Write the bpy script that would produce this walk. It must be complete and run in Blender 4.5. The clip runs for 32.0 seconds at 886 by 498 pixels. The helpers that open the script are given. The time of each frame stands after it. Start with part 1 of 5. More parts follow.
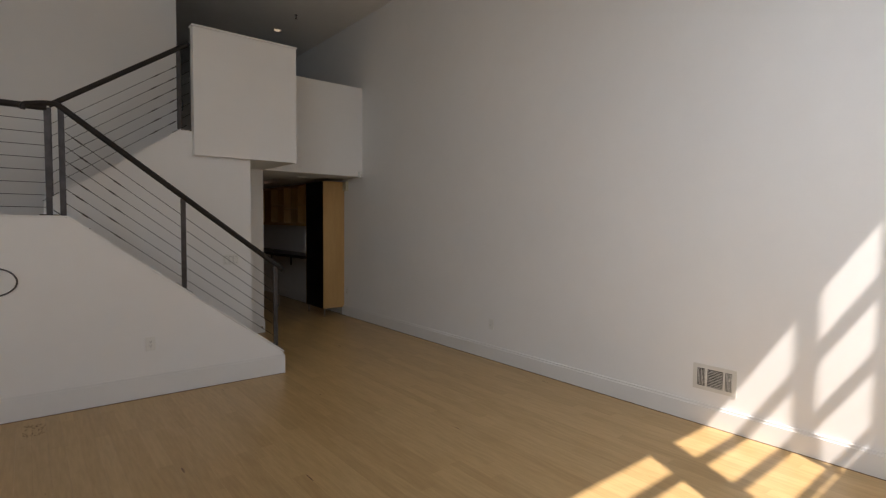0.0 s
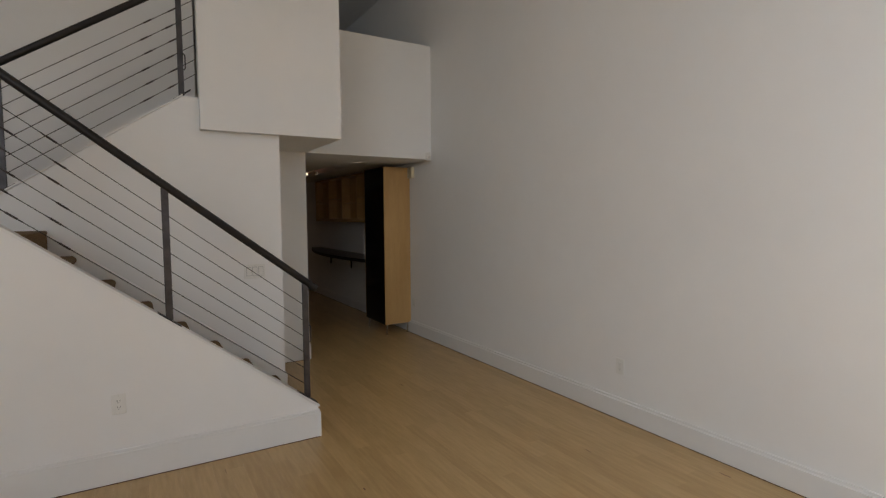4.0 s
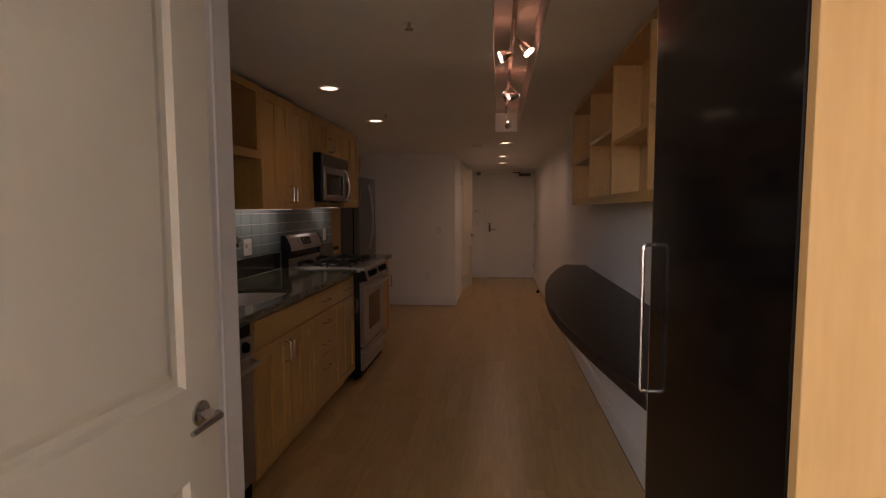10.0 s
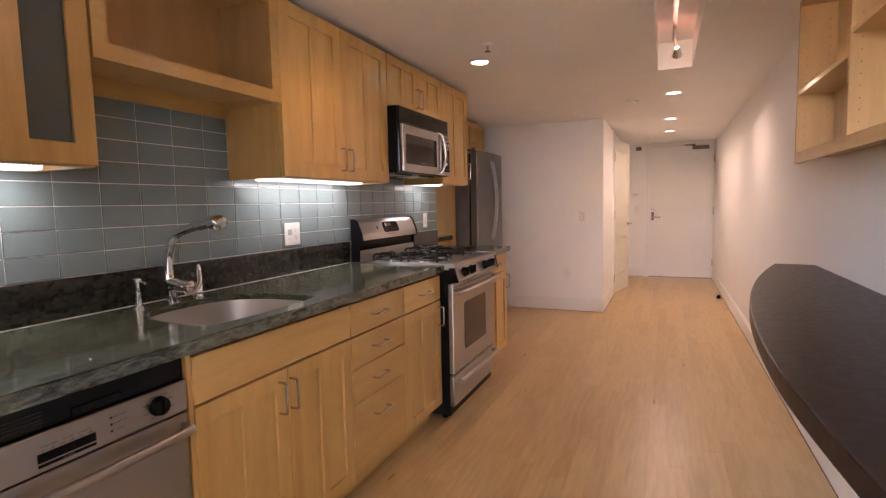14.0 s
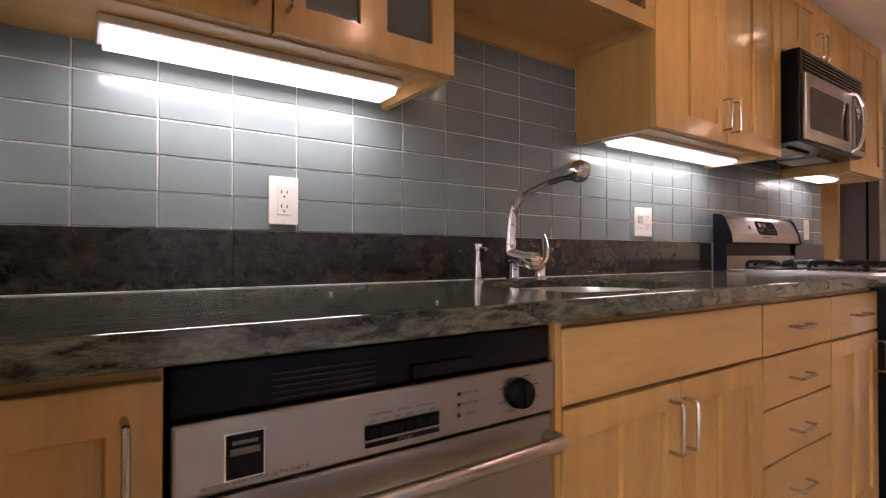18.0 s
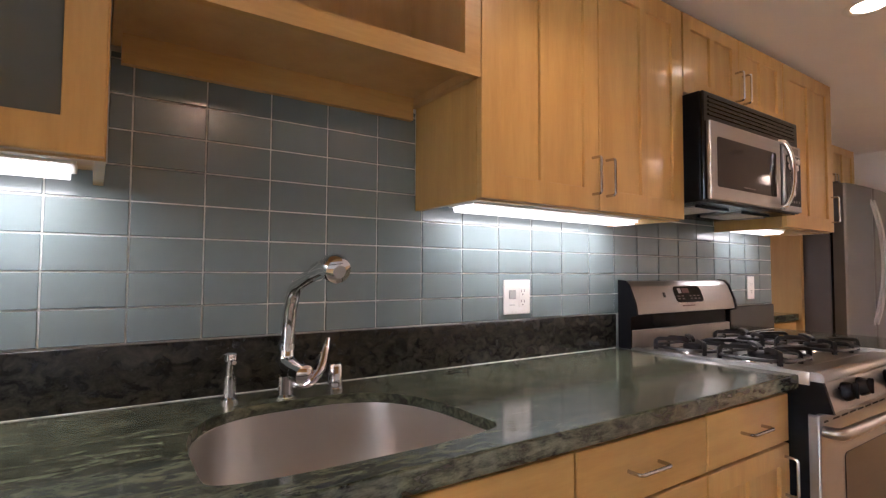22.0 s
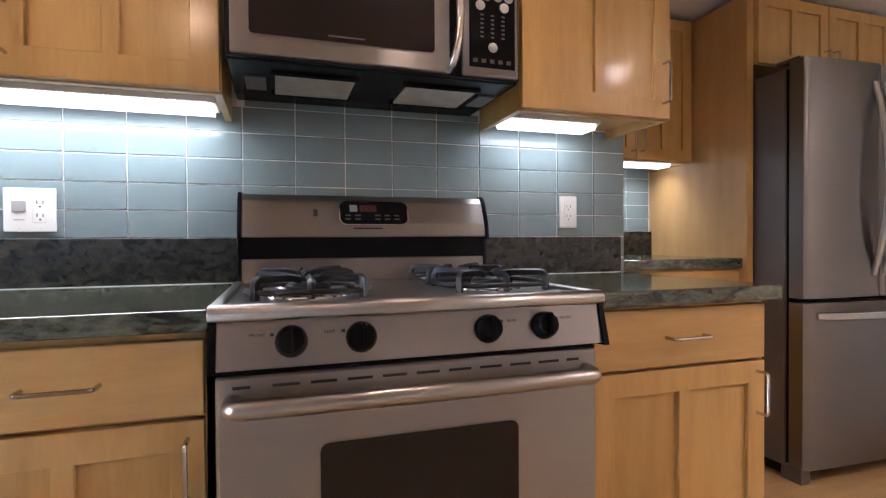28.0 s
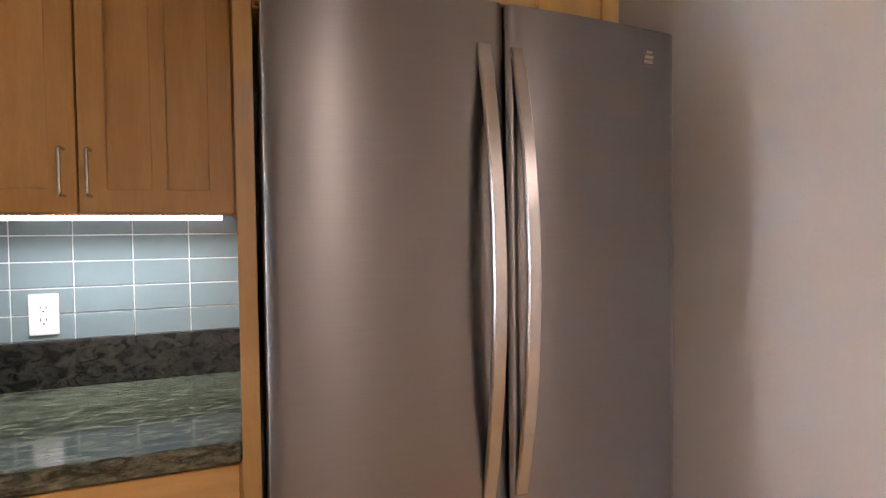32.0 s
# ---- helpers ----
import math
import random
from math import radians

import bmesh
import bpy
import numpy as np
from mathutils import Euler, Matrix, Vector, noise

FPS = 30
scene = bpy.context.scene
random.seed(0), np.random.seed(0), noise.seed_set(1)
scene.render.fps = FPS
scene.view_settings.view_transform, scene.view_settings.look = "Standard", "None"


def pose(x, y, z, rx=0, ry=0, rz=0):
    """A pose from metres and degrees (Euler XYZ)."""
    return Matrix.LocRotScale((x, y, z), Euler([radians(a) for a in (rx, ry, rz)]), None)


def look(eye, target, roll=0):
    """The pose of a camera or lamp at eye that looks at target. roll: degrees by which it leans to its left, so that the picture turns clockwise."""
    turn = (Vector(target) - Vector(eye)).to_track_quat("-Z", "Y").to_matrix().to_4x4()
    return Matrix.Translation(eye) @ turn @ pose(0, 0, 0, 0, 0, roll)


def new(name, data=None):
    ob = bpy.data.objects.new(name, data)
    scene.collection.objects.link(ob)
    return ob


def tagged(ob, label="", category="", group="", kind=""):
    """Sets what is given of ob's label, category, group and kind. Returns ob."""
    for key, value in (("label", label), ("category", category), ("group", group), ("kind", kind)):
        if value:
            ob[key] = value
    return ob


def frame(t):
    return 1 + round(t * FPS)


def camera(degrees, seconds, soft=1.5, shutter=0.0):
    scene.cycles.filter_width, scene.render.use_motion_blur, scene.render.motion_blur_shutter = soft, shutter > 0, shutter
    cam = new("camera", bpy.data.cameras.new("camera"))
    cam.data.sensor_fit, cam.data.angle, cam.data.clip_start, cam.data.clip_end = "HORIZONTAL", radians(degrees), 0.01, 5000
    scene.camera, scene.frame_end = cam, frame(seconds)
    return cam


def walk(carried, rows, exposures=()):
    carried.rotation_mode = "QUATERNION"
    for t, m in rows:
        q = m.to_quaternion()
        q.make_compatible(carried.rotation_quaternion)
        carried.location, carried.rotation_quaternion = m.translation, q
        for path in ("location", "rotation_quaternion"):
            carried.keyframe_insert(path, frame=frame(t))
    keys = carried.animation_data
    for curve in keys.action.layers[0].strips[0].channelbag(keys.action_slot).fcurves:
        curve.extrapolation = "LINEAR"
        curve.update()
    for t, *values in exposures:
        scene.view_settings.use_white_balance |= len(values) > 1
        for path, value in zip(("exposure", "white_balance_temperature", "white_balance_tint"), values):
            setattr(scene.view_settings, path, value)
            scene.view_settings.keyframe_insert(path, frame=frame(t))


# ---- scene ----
cam = camera(81.6, 32.0, soft=1.3)
PATH = [
    (0, (-1.429, -8.787, 1.481), (-0.168, -7.238, 1.375), 0.6),
    (0.5, (-1.484, -8.782, 1.462), (-0.09, -7.352, 1.359), -0.0),
    (1, (-1.5, -8.775, 1.459), (-0.086, -7.364, 1.353), -0.2),
    (1.5, (-1.451, -8.745, 1.46), (-0.097, -7.277, 1.353), -0.2),
    (2, (-1.298, -8.676, 1.481), (-0.09, -7.086, 1.371), -0.1),
    (2.5, (-1.125, -8.476, 1.494), (-0.014, -6.817, 1.38), 0.6),
    (4.5, (-0.296, -6.926, 1.49), (0.682, -5.188, 1.343), -0.5),
    (5, (-0.048, -6.54, 1.478), (0.851, -4.762, 1.314), -0.0),
    (5.5, (0.194, -6.158, 1.466), (1.057, -4.363, 1.282), -0.0),
    (6, (0.463, -5.749, 1.452), (1.24, -3.915, 1.277), 0.9),
    (6.5, (0.679, -5.336, 1.448), (1.381, -3.47, 1.287), 1.3),
    (7, (0.913, -4.923, 1.426), (1.509, -3.02, 1.267), 1.1),
    (7.5, (1.073, -4.47, 1.419), (1.546, -2.534, 1.254), 1.0),
    (8, (1.233, -4.014, 1.408), (1.653, -2.064, 1.256), 0.3),
    (8.5, (1.407, -3.572, 1.398), (1.654, -1.593, 1.251), 0.3),
    (9, (1.549, -3.106, 1.391), (1.696, -1.118, 1.235), 0.1),
    (9.5, (1.675, -2.65, 1.383), (1.638, -0.657, 1.222), -0.2),
    (10, (1.724, -2.227, 1.361), (1.514, -0.244, 1.207), -0.2),
    (10.5, (1.769, -1.886, 1.351), (1.442, 0.081, 1.197), -1.4),
    (11, (1.792, -1.605, 1.354), (1.271, 0.321, 1.205), -1.1),
    (11.5, (1.762, -1.375, 1.328), (1.135, 0.52, 1.2), -1.5),
    (12, (1.748, -1.221, 1.301), (1.033, 0.642, 1.165), -1.8),
    (12.5, (1.753, -1.094, 1.289), (0.989, 0.749, 1.142), -1.8),
    (13, (1.762, -1.012, 1.266), (0.96, 0.813, 1.102), -1.7),
    (13.5, (1.767, -0.978, 1.251), (1.009, 0.865, 1.077), -1.2),
    (15.5, (1.711, -0.897, 1.17), (0.495, 0.686, 1.057), -1.3),
    (16, (1.639, -0.876, 1.128), (0.24, 0.553, 1.068), -1.1),
    (16.5, (1.553, -0.854, 1.079), (0.019, 0.429, 1.066), -0.9),
    (17, (1.423, -0.817, 1.05), (-0.14, 0.431, 1.059), -0.4),
    (17.5, (1.305, -0.767, 1.017), (-0.273, 0.462, 1.031), -0.0),
    (18, (1.216, -0.676, 0.975), (-0.417, 0.477, 0.996), 0.0),
    (18.5, (1.171, -0.613, 0.907), (-0.534, 0.432, 0.953), 0.6),
    (19, (1.175, -0.595, 0.857), (-0.551, 0.412, 0.921), 0.8),
    (19.5, (1.197, -0.561, 0.859), (-0.515, 0.47, 0.927), 0.9),
    (20, (1.223, -0.473, 0.945), (-0.454, 0.615, 1.028), 1.1),
    (20.5, (1.231, -0.371, 1.034), (-0.388, 0.799, 1.134), 0.7),
    (21, (1.238, -0.25, 1.105), (-0.323, 0.995, 1.224), 0.3),
    (21.5, (1.266, -0.127, 1.147), (-0.314, 1.093, 1.273), 0.5),
    (22, (1.288, -0.015, 1.184), (-0.365, 1.108, 1.276), 0.3),
    (22.5, (1.314, 0.134, 1.222), (-0.423, 1.122, 1.281), 0.3),
    (23, (1.362, 0.239, 1.246), (-0.401, 1.183, 1.227), 0.2),
    (23.5, (1.438, 0.369, 1.262), (-0.303, 1.348, 1.183), -0.5),
    (24, (1.5, 0.54, 1.298), (-0.207, 1.575, 1.188), -0.5),
    (24.5, (1.493, 0.719, 1.303), (-0.182, 1.808, 1.19), -0.6),
    (25, (1.534, 0.946, 1.309), (-0.187, 1.956, 1.18), 0.7),
    (25.5, (1.535, 1.162, 1.293), (-0.191, 2.164, 1.174), 0.2),
    (27.5, (1.584, 1.679, 1.049), (-0.306, 2.333, 1.009), 0.1),
    (28, (1.603, 1.763, 1.014), (-0.3, 2.377, 0.986), -0.4),
    (28.5, (1.602, 1.886, 1.047), (-0.279, 2.565, 1.021), -1.2),
    (29, (1.552, 2.081, 1.105), (-0.321, 2.781, 1.103), -1.5),
    (29.5, (1.496, 2.295, 1.168), (-0.353, 3.055, 1.169), -1.9),
    (30, (1.433, 2.601, 1.218), (-0.413, 3.372, 1.215), -1.5),
    (30.5, (1.328, 2.886, 1.223), (-0.5, 3.698, 1.2), -2.0),
    (31, (1.217, 3.186, 1.266), (-0.613, 3.994, 1.232), -2.3),
    (31.5, (1.107, 3.516, 1.298), (-0.762, 4.224, 1.25), -0.9),
    (32, (0.932, 3.775, 1.338), (-0.945, 4.462, 1.287), -0.8),
]

EXPOSURES = [(0, 0.6, 6900, 17), (1, 0.5, 6900, 14), (2.5, 0.6, 6850, 15), (4.5, 1.2, 6850, 15), (6, 1.62, 6900, 16), (7.5, 2.08, 6850, 17), (8.5, 2.4, 6850, 18), (9, 2.55, 6800, 19), (9.5, 2.8, 7050, 24), (10, 3.2, 7350, 31), (10.5, 3.95, 7600, 38), (11, 4.75, 7400, 41), (12, 5.35, 6750, 36), (13, 5.85, 6150, 26), (16, 5.65, 6500, 31), (17, 5.65, 6500, 34), (18, 5.8, 6300, 32), (19, 5.9, 6050, 27), (20, 5.95, 5900, 22), (23, 6.05, 5850, 22), (25, 6.25, 5700, 18), (28, 6.25, 5300, 16), (29, 6.35, 5350, 17), (30, 6.5, 5450, 17), (31, 6.5, 5600, 20), (32, 6.45, 5500, 16)]
walk(cam, [(t, look(eye, target, roll)) for t, eye, target, roll in PATH], EXPOSURES)

# ---- world, sun, large lights ----
world = bpy.data.worlds.new("sky")
scene.world = world
world.use_nodes = True
sky = world.node_tree.nodes.new("ShaderNodeTexSky")
sky.sky_type, sky.sun_disc = "NISHITA", False
sky.sun_elevation, sky.sun_rotation = radians(55), radians(208)
world.node_tree.links.new(sky.outputs[0], world.node_tree.nodes["Background"].inputs[0])
world.node_tree.nodes["Background"].inputs[1].default_value = 0.05


def lamp(name, kind, power, eye, target, color, size=0.1, size_y=None, spread=180, blend=0.5, angle=80):
    data = bpy.data.lights.new(name, kind)
    data.energy, data.color = power, color
    if kind == "AREA":
        data.shape, data.size, data.spread = "DISK", size, radians(spread)
        if size_y:
            data.shape, data.size_y = "RECTANGLE", size_y
    elif kind == "POINT":
        data.shadow_soft_size = size
    elif kind == "SPOT":
        data.shadow_soft_size, data.spot_size, data.spot_blend = size, radians(angle), blend
    ob = new(name, data)
    ob.matrix_world = look(eye, target)
    return ob


SUN_WAY = Vector((0.47, 0.88, -1.43)).normalized()
sun = bpy.data.lights.new("sun", "SUN")
sun.energy, sun.angle, sun.color = 5.0, radians(0.53), (1.0, 0.97, 0.92)
sun_ob = new("sun", sun)
sun_ob.matrix_world = look(Vector((0, -9, 3)) - SUN_WAY * 20, (0, -9, 3))

DAY = (0.76, 0.89, 1.0)
WARM = (1.0, 0.67, 0.42)
TUBE = (1.0, 0.93, 0.83)
HALL = (1.0, 0.74, 0.54)
lamp("window_light", "AREA", 23, (-3.2, -9.5, 3.0), (0.4, -4.0, 1.9), DAY, 2.9, 2.2, spread=130)
lamp("window_light", "AREA", 20, (0.1, -9.5, 2.8), (2.4, -7.9, 1.3), DAY, 2.2, 2.2, spread=112)
CANS = [(1.787, -1.48), (0.662, 0.995), (0.672, 2.205), (1.812, 3.85), (1.80, 5.35), (1.80, 6.46)]
for cx, cy in CANS:
    lamp("can_light", "SPOT", 0.09 if cy < 0 else 0.17 if cy < 3 else 0.72 if cy < 4 else 0.6, (cx, cy, 2.10), (cx, cy, 0), WARM if cy < 3 else HALL, 0.05, blend=0.8, angle=130 if cy < 3 else 172)
lamp("loft_light", "SPOT", 0.10, (1.676, -0.85, 4.37), (1.676, -0.85, 0), WARM, 0.05, blend=0.8, angle=120)
TUBES = [(0.100, -0.645, -0.058, 1.363), (0.100, 0.860, 1.605, 1.365), (0.100, 2.45, 2.765, 1.383), (-0.60, 3.13, 3.69, 1.394)]
for tx, ty0, ty1, tz in TUBES:
    lamp("cabinet_light", "AREA", (0.032 if tx < 0 else 0.025 if ty0 > 2 else 0.036 if ty0 > 0 else 0.045) * (ty1 - ty0) / 0.55, (tx, (ty0 + ty1) / 2, tz - 0.014), (tx - 0.05, (ty0 + ty1) / 2, tz - 0.42), TUBE, ty1 - ty0, 0.05, spread=142 if tx < 0 else 180)
SPOTS = [(1.745, 0.45, (0.4, 0.1, 1.5)), (1.867, 0.37, (2.4, 0.1, 1.4)), (1.79, 1.43, (2.4, 1.9, 1.2)), (1.82, 1.40, (0.3, 1.7, 1.75)), (1.815, 2.6, (1.9, 4.6, 1.0))]
for sx, sy, aim in SPOTS:
    lamp("track_light", "SPOT", 0.12 if aim[0] < 2 else 0.036, (sx, sy, 2.10), aim, (1.0, 0.57, 0.32), 0.025, blend=0.9, angle=84)
    lamp("track_back_glow", "POINT", 0.0055, (sx, sy, 2.215), (sx, sy, 0), (1.0, 0.38, 0.24), 0.03)


# ---- materials ----
def mat(name, color, rough=0.5, metal=0.0, scale=8.0, vary=0.06, stretch=(1, 1, 1), bump=0.0, bump_scale=120.0, bump_stretch=(1, 1, 1), second=None, coat=0.0, spec=0.5, rand=0.0, detail=5.0, rough_vary=0.06, island=False, span=(0.45, 0.95), twist=0.0, brushed=0.0, coat_rough=0.12):
    m = bpy.data.materials.new(name)
    m.use_nodes = True
    n, l = m.node_tree.nodes, m.node_tree.links
    b = n["Principled BSDF"]
    b.inputs["Metallic"].default_value = metal
    b.inputs["Coat Weight"].default_value = coat
    b.inputs["Coat Roughness"].default_value = coat_rough
    b.inputs["Specular IOR Level"].default_value = spec
    geo = n.new("ShaderNodeNewGeometry")
    info = n.new("ShaderNodeObjectInfo")

    def noise_at(s, st, d):
        mp = n.new("ShaderNodeMapping")
        mp.inputs["Scale"].default_value = st
        l.new(geo.outputs["Position"], mp.inputs[0])
        t = n.new("ShaderNodeTexNoise")
        t.inputs["Scale"].default_value, t.inputs["Detail"].default_value = s, d
        t.inputs["Distortion"].default_value = twist
        l.new(mp.outputs[0], t.inputs["Vector"])
        return t

    big = noise_at(scale, stretch, detail)
    small = noise_at(scale * 7, stretch, 3)
    add = n.new("ShaderNodeMath")
    add.operation = "MULTIPLY_ADD"
    l.new(small.outputs[0], add.inputs[0])
    add.inputs[1].default_value = 0.4
    l.new(big.outputs[0], add.inputs[2])
    if rand:
        r = n.new("ShaderNodeMath")
        r.operation = "MULTIPLY_ADD"
        l.new((geo.outputs["Random Per Island"] if island else info.outputs["Random"]), r.inputs[0])
        r.inputs[1].default_value = rand
        l.new(add.outputs[0], r.inputs[2])
        sh = n.new("ShaderNodeMath")
        sh.operation = "SUBTRACT"
        l.new(r.outputs[0], sh.inputs[0])
        sh.inputs[1].default_value = rand / 2
        src = sh.outputs[0]
    else:
        src = add.outputs[0]
    ramp = n.new("ShaderNodeValToRGB")
    lo = tuple(max(0, c * (1 - vary)) for c in color) if second is None else second
    hi = tuple(min(1, c * (1 + vary)) for c in color) if second is None else color
    ramp.color_ramp.elements[0].position, ramp.color_ramp.elements[1].position = span
    ramp.color_ramp.elements[0].color, ramp.color_ramp.elements[1].color = (*lo, 1), (*hi, 1)
    l.new(src, ramp.inputs[0])
    l.new(ramp.outputs[0], b.inputs["Base Color"])
    rr = n.new("ShaderNodeMapRange")
    l.new(small.outputs[0], rr.inputs[0])
    rr.inputs[3].default_value, rr.inputs[4].default_value = max(0.02, rough - rough_vary), min(1, rough + rough_vary)
    l.new(rr.outputs[0], b.inputs["Roughness"])
    if brushed:
        along = n.new("ShaderNodeCombineXYZ")
        along.inputs[2].default_value = 1.0
        l.new(along.outputs[0], b.inputs["Tangent"])
        b.inputs["Anisotropic"].default_value = brushed
    if bump:
        t = noise_at(bump_scale, bump_stretch, 3)
        bp = n.new("ShaderNodeBump")
        bp.inputs["Strength"].default_value, bp.inputs["Distance"].default_value = bump, 0.002
        l.new(t.outputs[0], bp.inputs["Height"])
        l.new(bp.outputs[0], b.inputs["Normal"])
    return m


def glow(name, color, strength, base=(0.8, 0.8, 0.8)):
    m = mat(name, base, 0.4)
    b = m.node_tree.nodes["Principled BSDF"]
    b.inputs["Emission Color"].default_value, b.inputs["Emission Strength"].default_value = (*color, 1), strength
    return m


PAINT = mat("white_paint", (0.83, 0.82, 0.80), 0.62, vary=0.02, scale=1.2, bump=0.12, bump_scale=260)
CEIL = mat("ceiling_paint", (0.86, 0.85, 0.825), 0.75, vary=0.03, scale=1.5, bump=0.15, bump_scale=220)
TRIM = mat("trim_paint", (0.78, 0.77, 0.75), 0.38, vary=0.02, scale=3, bump=0.05)
DOORP = mat("cream_door_paint", (0.70, 0.66, 0.55), 0.4, vary=0.02, scale=3, bump=0.05, bump_stretch=(1, 1, 0.1))
BOARD = mat("maple_floor", (0.565, 0.380, 0.176), 0.33, vary=0.2, scale=9, stretch=(5, 0.5, 1), second=(0.445, 0.286, 0.122), bump=0.04, bump_scale=60, bump_stretch=(6, 0.4, 1), rand=0.34)
BOARDS = mat("maple_floor_far", (0.565, 0.380, 0.176), 0.33, vary=0.2, scale=9, stretch=(5, 0.5, 1), second=(0.445, 0.286, 0.122), bump=0.04, bump_scale=60, bump_stretch=(6, 0.4, 1), rand=0.34, island=True)
SUBFLOOR = mat("floor_seam", (0.16, 0.09, 0.04), 0.8)
MAPLE = mat("maple", (0.60, 0.370, 0.118), 0.36, scale=7, stretch=(3, 3, 0.35), second=(0.482, 0.278, 0.078), bump=0.04, bump_scale=90, bump_stretch=(5, 5, 0.3), coat=0.28, rand=0.25)
MAPLE_H = mat("maple_across", (0.60, 0.370, 0.118), 0.36, scale=7, stretch=(3, 0.35, 3), second=(0.482, 0.278, 0.078), bump=0.04, bump_scale=90, bump_stretch=(5, 0.3, 5), coat=0.28, rand=0.25)
PLY = mat("pale_maple_panel", (0.55, 0.338, 0.135), 0.42, scale=5, stretch=(3, 3, 0.4), second=(0.46, 0.268, 0.096), bump=0.03, bump_scale=80, bump_stretch=(5, 5, 0.3))
EDGE = mat("cabinet_seam", (0.10, 0.035, 0.012), 0.7)
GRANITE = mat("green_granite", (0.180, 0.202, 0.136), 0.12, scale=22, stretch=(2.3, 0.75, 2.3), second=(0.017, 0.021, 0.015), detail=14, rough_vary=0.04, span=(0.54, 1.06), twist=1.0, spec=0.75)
# darker, finer copy of the granite: shade of the upright strips in its colour
SPLASH = mat("granite_upright_shade", (0.056, 0.052, 0.040), 0.14, scale=34, stretch=(1.3, 0.9, 1.3), second=(0.006, 0.0065, 0.0055), detail=14, rough_vary=0.04, span=(0.55, 1.02), twist=0.9)
BLACKTOP = mat("black_laminate_top", (0.020, 0.013, 0.012), 0.36, scale=6, second=(0.009, 0.006, 0.006), rough_vary=0.10, spec=0.32)
BLACKDOOR = mat("black_laminate", (0.004, 0.0035, 0.0035), 0.13, scale=5, vary=0.2, rough_vary=0.05, spec=0.27)
TILE = mat("blue_glass_tile", (0.190, 0.240, 0.245), 0.21, scale=3, vary=0.06, rand=0.12, detail=2, coat=0.10, coat_rough=0.04, rough_vary=0.02, spec=0.42)
GROUT = mat("pale_grout", (0.72, 0.74, 0.71), 0.8, bump=0.2)
STEEL = mat("stainless_steel", (0.35, 0.335, 0.325), 0.30, metal=1.0, scale=90, stretch=(1, 0.05, 4), vary=0.03, rough_vary=0.01, brushed=0.93)
STEEL_V = mat("stainless_steel_fridge", (0.195, 0.187, 0.182), 0.34, metal=1.0, scale=90, stretch=(1, 0.05, 4), vary=0.03, rough_vary=0.01, brushed=0.86)
SINK = mat("brushed_sink_steel", (0.63, 0.595, 0.56), 0.33, metal=1.0, scale=40, vary=0.012, rough_vary=0.006)
STEEL_TOP = mat("stainless_steel_top", (0.43, 0.415, 0.40), 0.28, metal=1.0, scale=60, vary=0.015, rough_vary=0.01)
BRIGHT = mat("satin_nickel", (0.50, 0.475, 0.45), 0.24, metal=1.0, vary=0.03)
CHROME = mat("chrome", (0.78, 0.78, 0.78), 0.07, metal=1.0, vary=0.02, rough_vary=0.02)
BLACK = mat("black_plastic", (0.007, 0.007, 0.008), 0.2, spec=0.08, vary=0.03, rough_vary=0.01)
GLOSSBLACK = mat("glossy_black_plastic", (0.004, 0.004, 0.0045), 0.13, spec=0.35, vary=0.03, rough_vary=0.02)
IRON = mat("cast_iron", (0.010, 0.010, 0.011), 0.32, spec=0.45, vary=0.2, bump=0.2, bump_scale=300)
DARKGLASS = mat("dark_glass", (0.016, 0.011, 0.010), 0.06, vary=0.02, rough_vary=0.004, spec=0.30)
GREYSIDE = mat("grey_enamel", (0.115, 0.100, 0.095), 0.42, vary=0.05, bump=0.15, bump_scale=500)
CARPET = mat("brown_carpet", (0.20, 0.115, 0.045), 0.95, scale=40, second=(0.10, 0.055, 0.02), bump=0.9, bump_scale=420)
RAILS = mat("dark_steel", (0.016, 0.012, 0.011), 0.42, metal=0.25, vary=0.3, scale=14, bump=0.05)
POST = mat("weathered_steel", (0.085, 0.078, 0.080), 0.45, metal=0.8, vary=0.35, scale=12, bump=0.08)
WIRE = mat("steel_cable", (0.085, 0.072, 0.066), 0.4, metal=0.9, vary=0.1)
PLATE = mat("white_plastic", (0.78, 0.77, 0.73), 0.32, vary=0.01)
SLOT = mat("dark_slot", (0.02, 0.02, 0.02), 0.7)
KEYPAD = mat("grey_key_plastic", (0.38, 0.38, 0.37), 0.4, vary=0.02)
ALMOND = mat("almond_plastic", (0.62, 0.56, 0.40), 0.4, vary=0.02)
VENT = mat("vent_enamel", (0.68, 0.66, 0.61), 0.4, vary=0.03)
FILTER = mat("mesh_filter", (0.62, 0.57, 0.49), 0.5, metal=0.7, vary=0.15, scale=20, bump=0.6, bump_scale=700)
LENS = glow("lamp_lens", (1.0, 0.80, 0.56), 0.30)
TUBELENS = glow("tube_lens", (1.0, 0.94, 0.85), 0.06)
RIBLENS = glow("rib_lens", (1.0, 0.90, 0.82), 0.018)
BULB = glow("halogen_bulb", (1.0, 0.82, 0.6), 0.8)
FROST = mat("frosted_glass", (0.105, 0.118, 0.108), 0.022, vary=0.06, scale=3, rough_vary=0.006)
GLASS = bpy.data.materials.new("window_glass")
GLASS.use_nodes = True
GLASS.node_tree.nodes["Principled BSDF"].inputs["Transmission Weight"].default_value = 1
GLASS.node_tree.nodes["Principled BSDF"].inputs["Roughness"].default_value = 0.0
GLASS.node_tree.nodes["Principled BSDF"].inputs["IOR"].default_value = 1.02
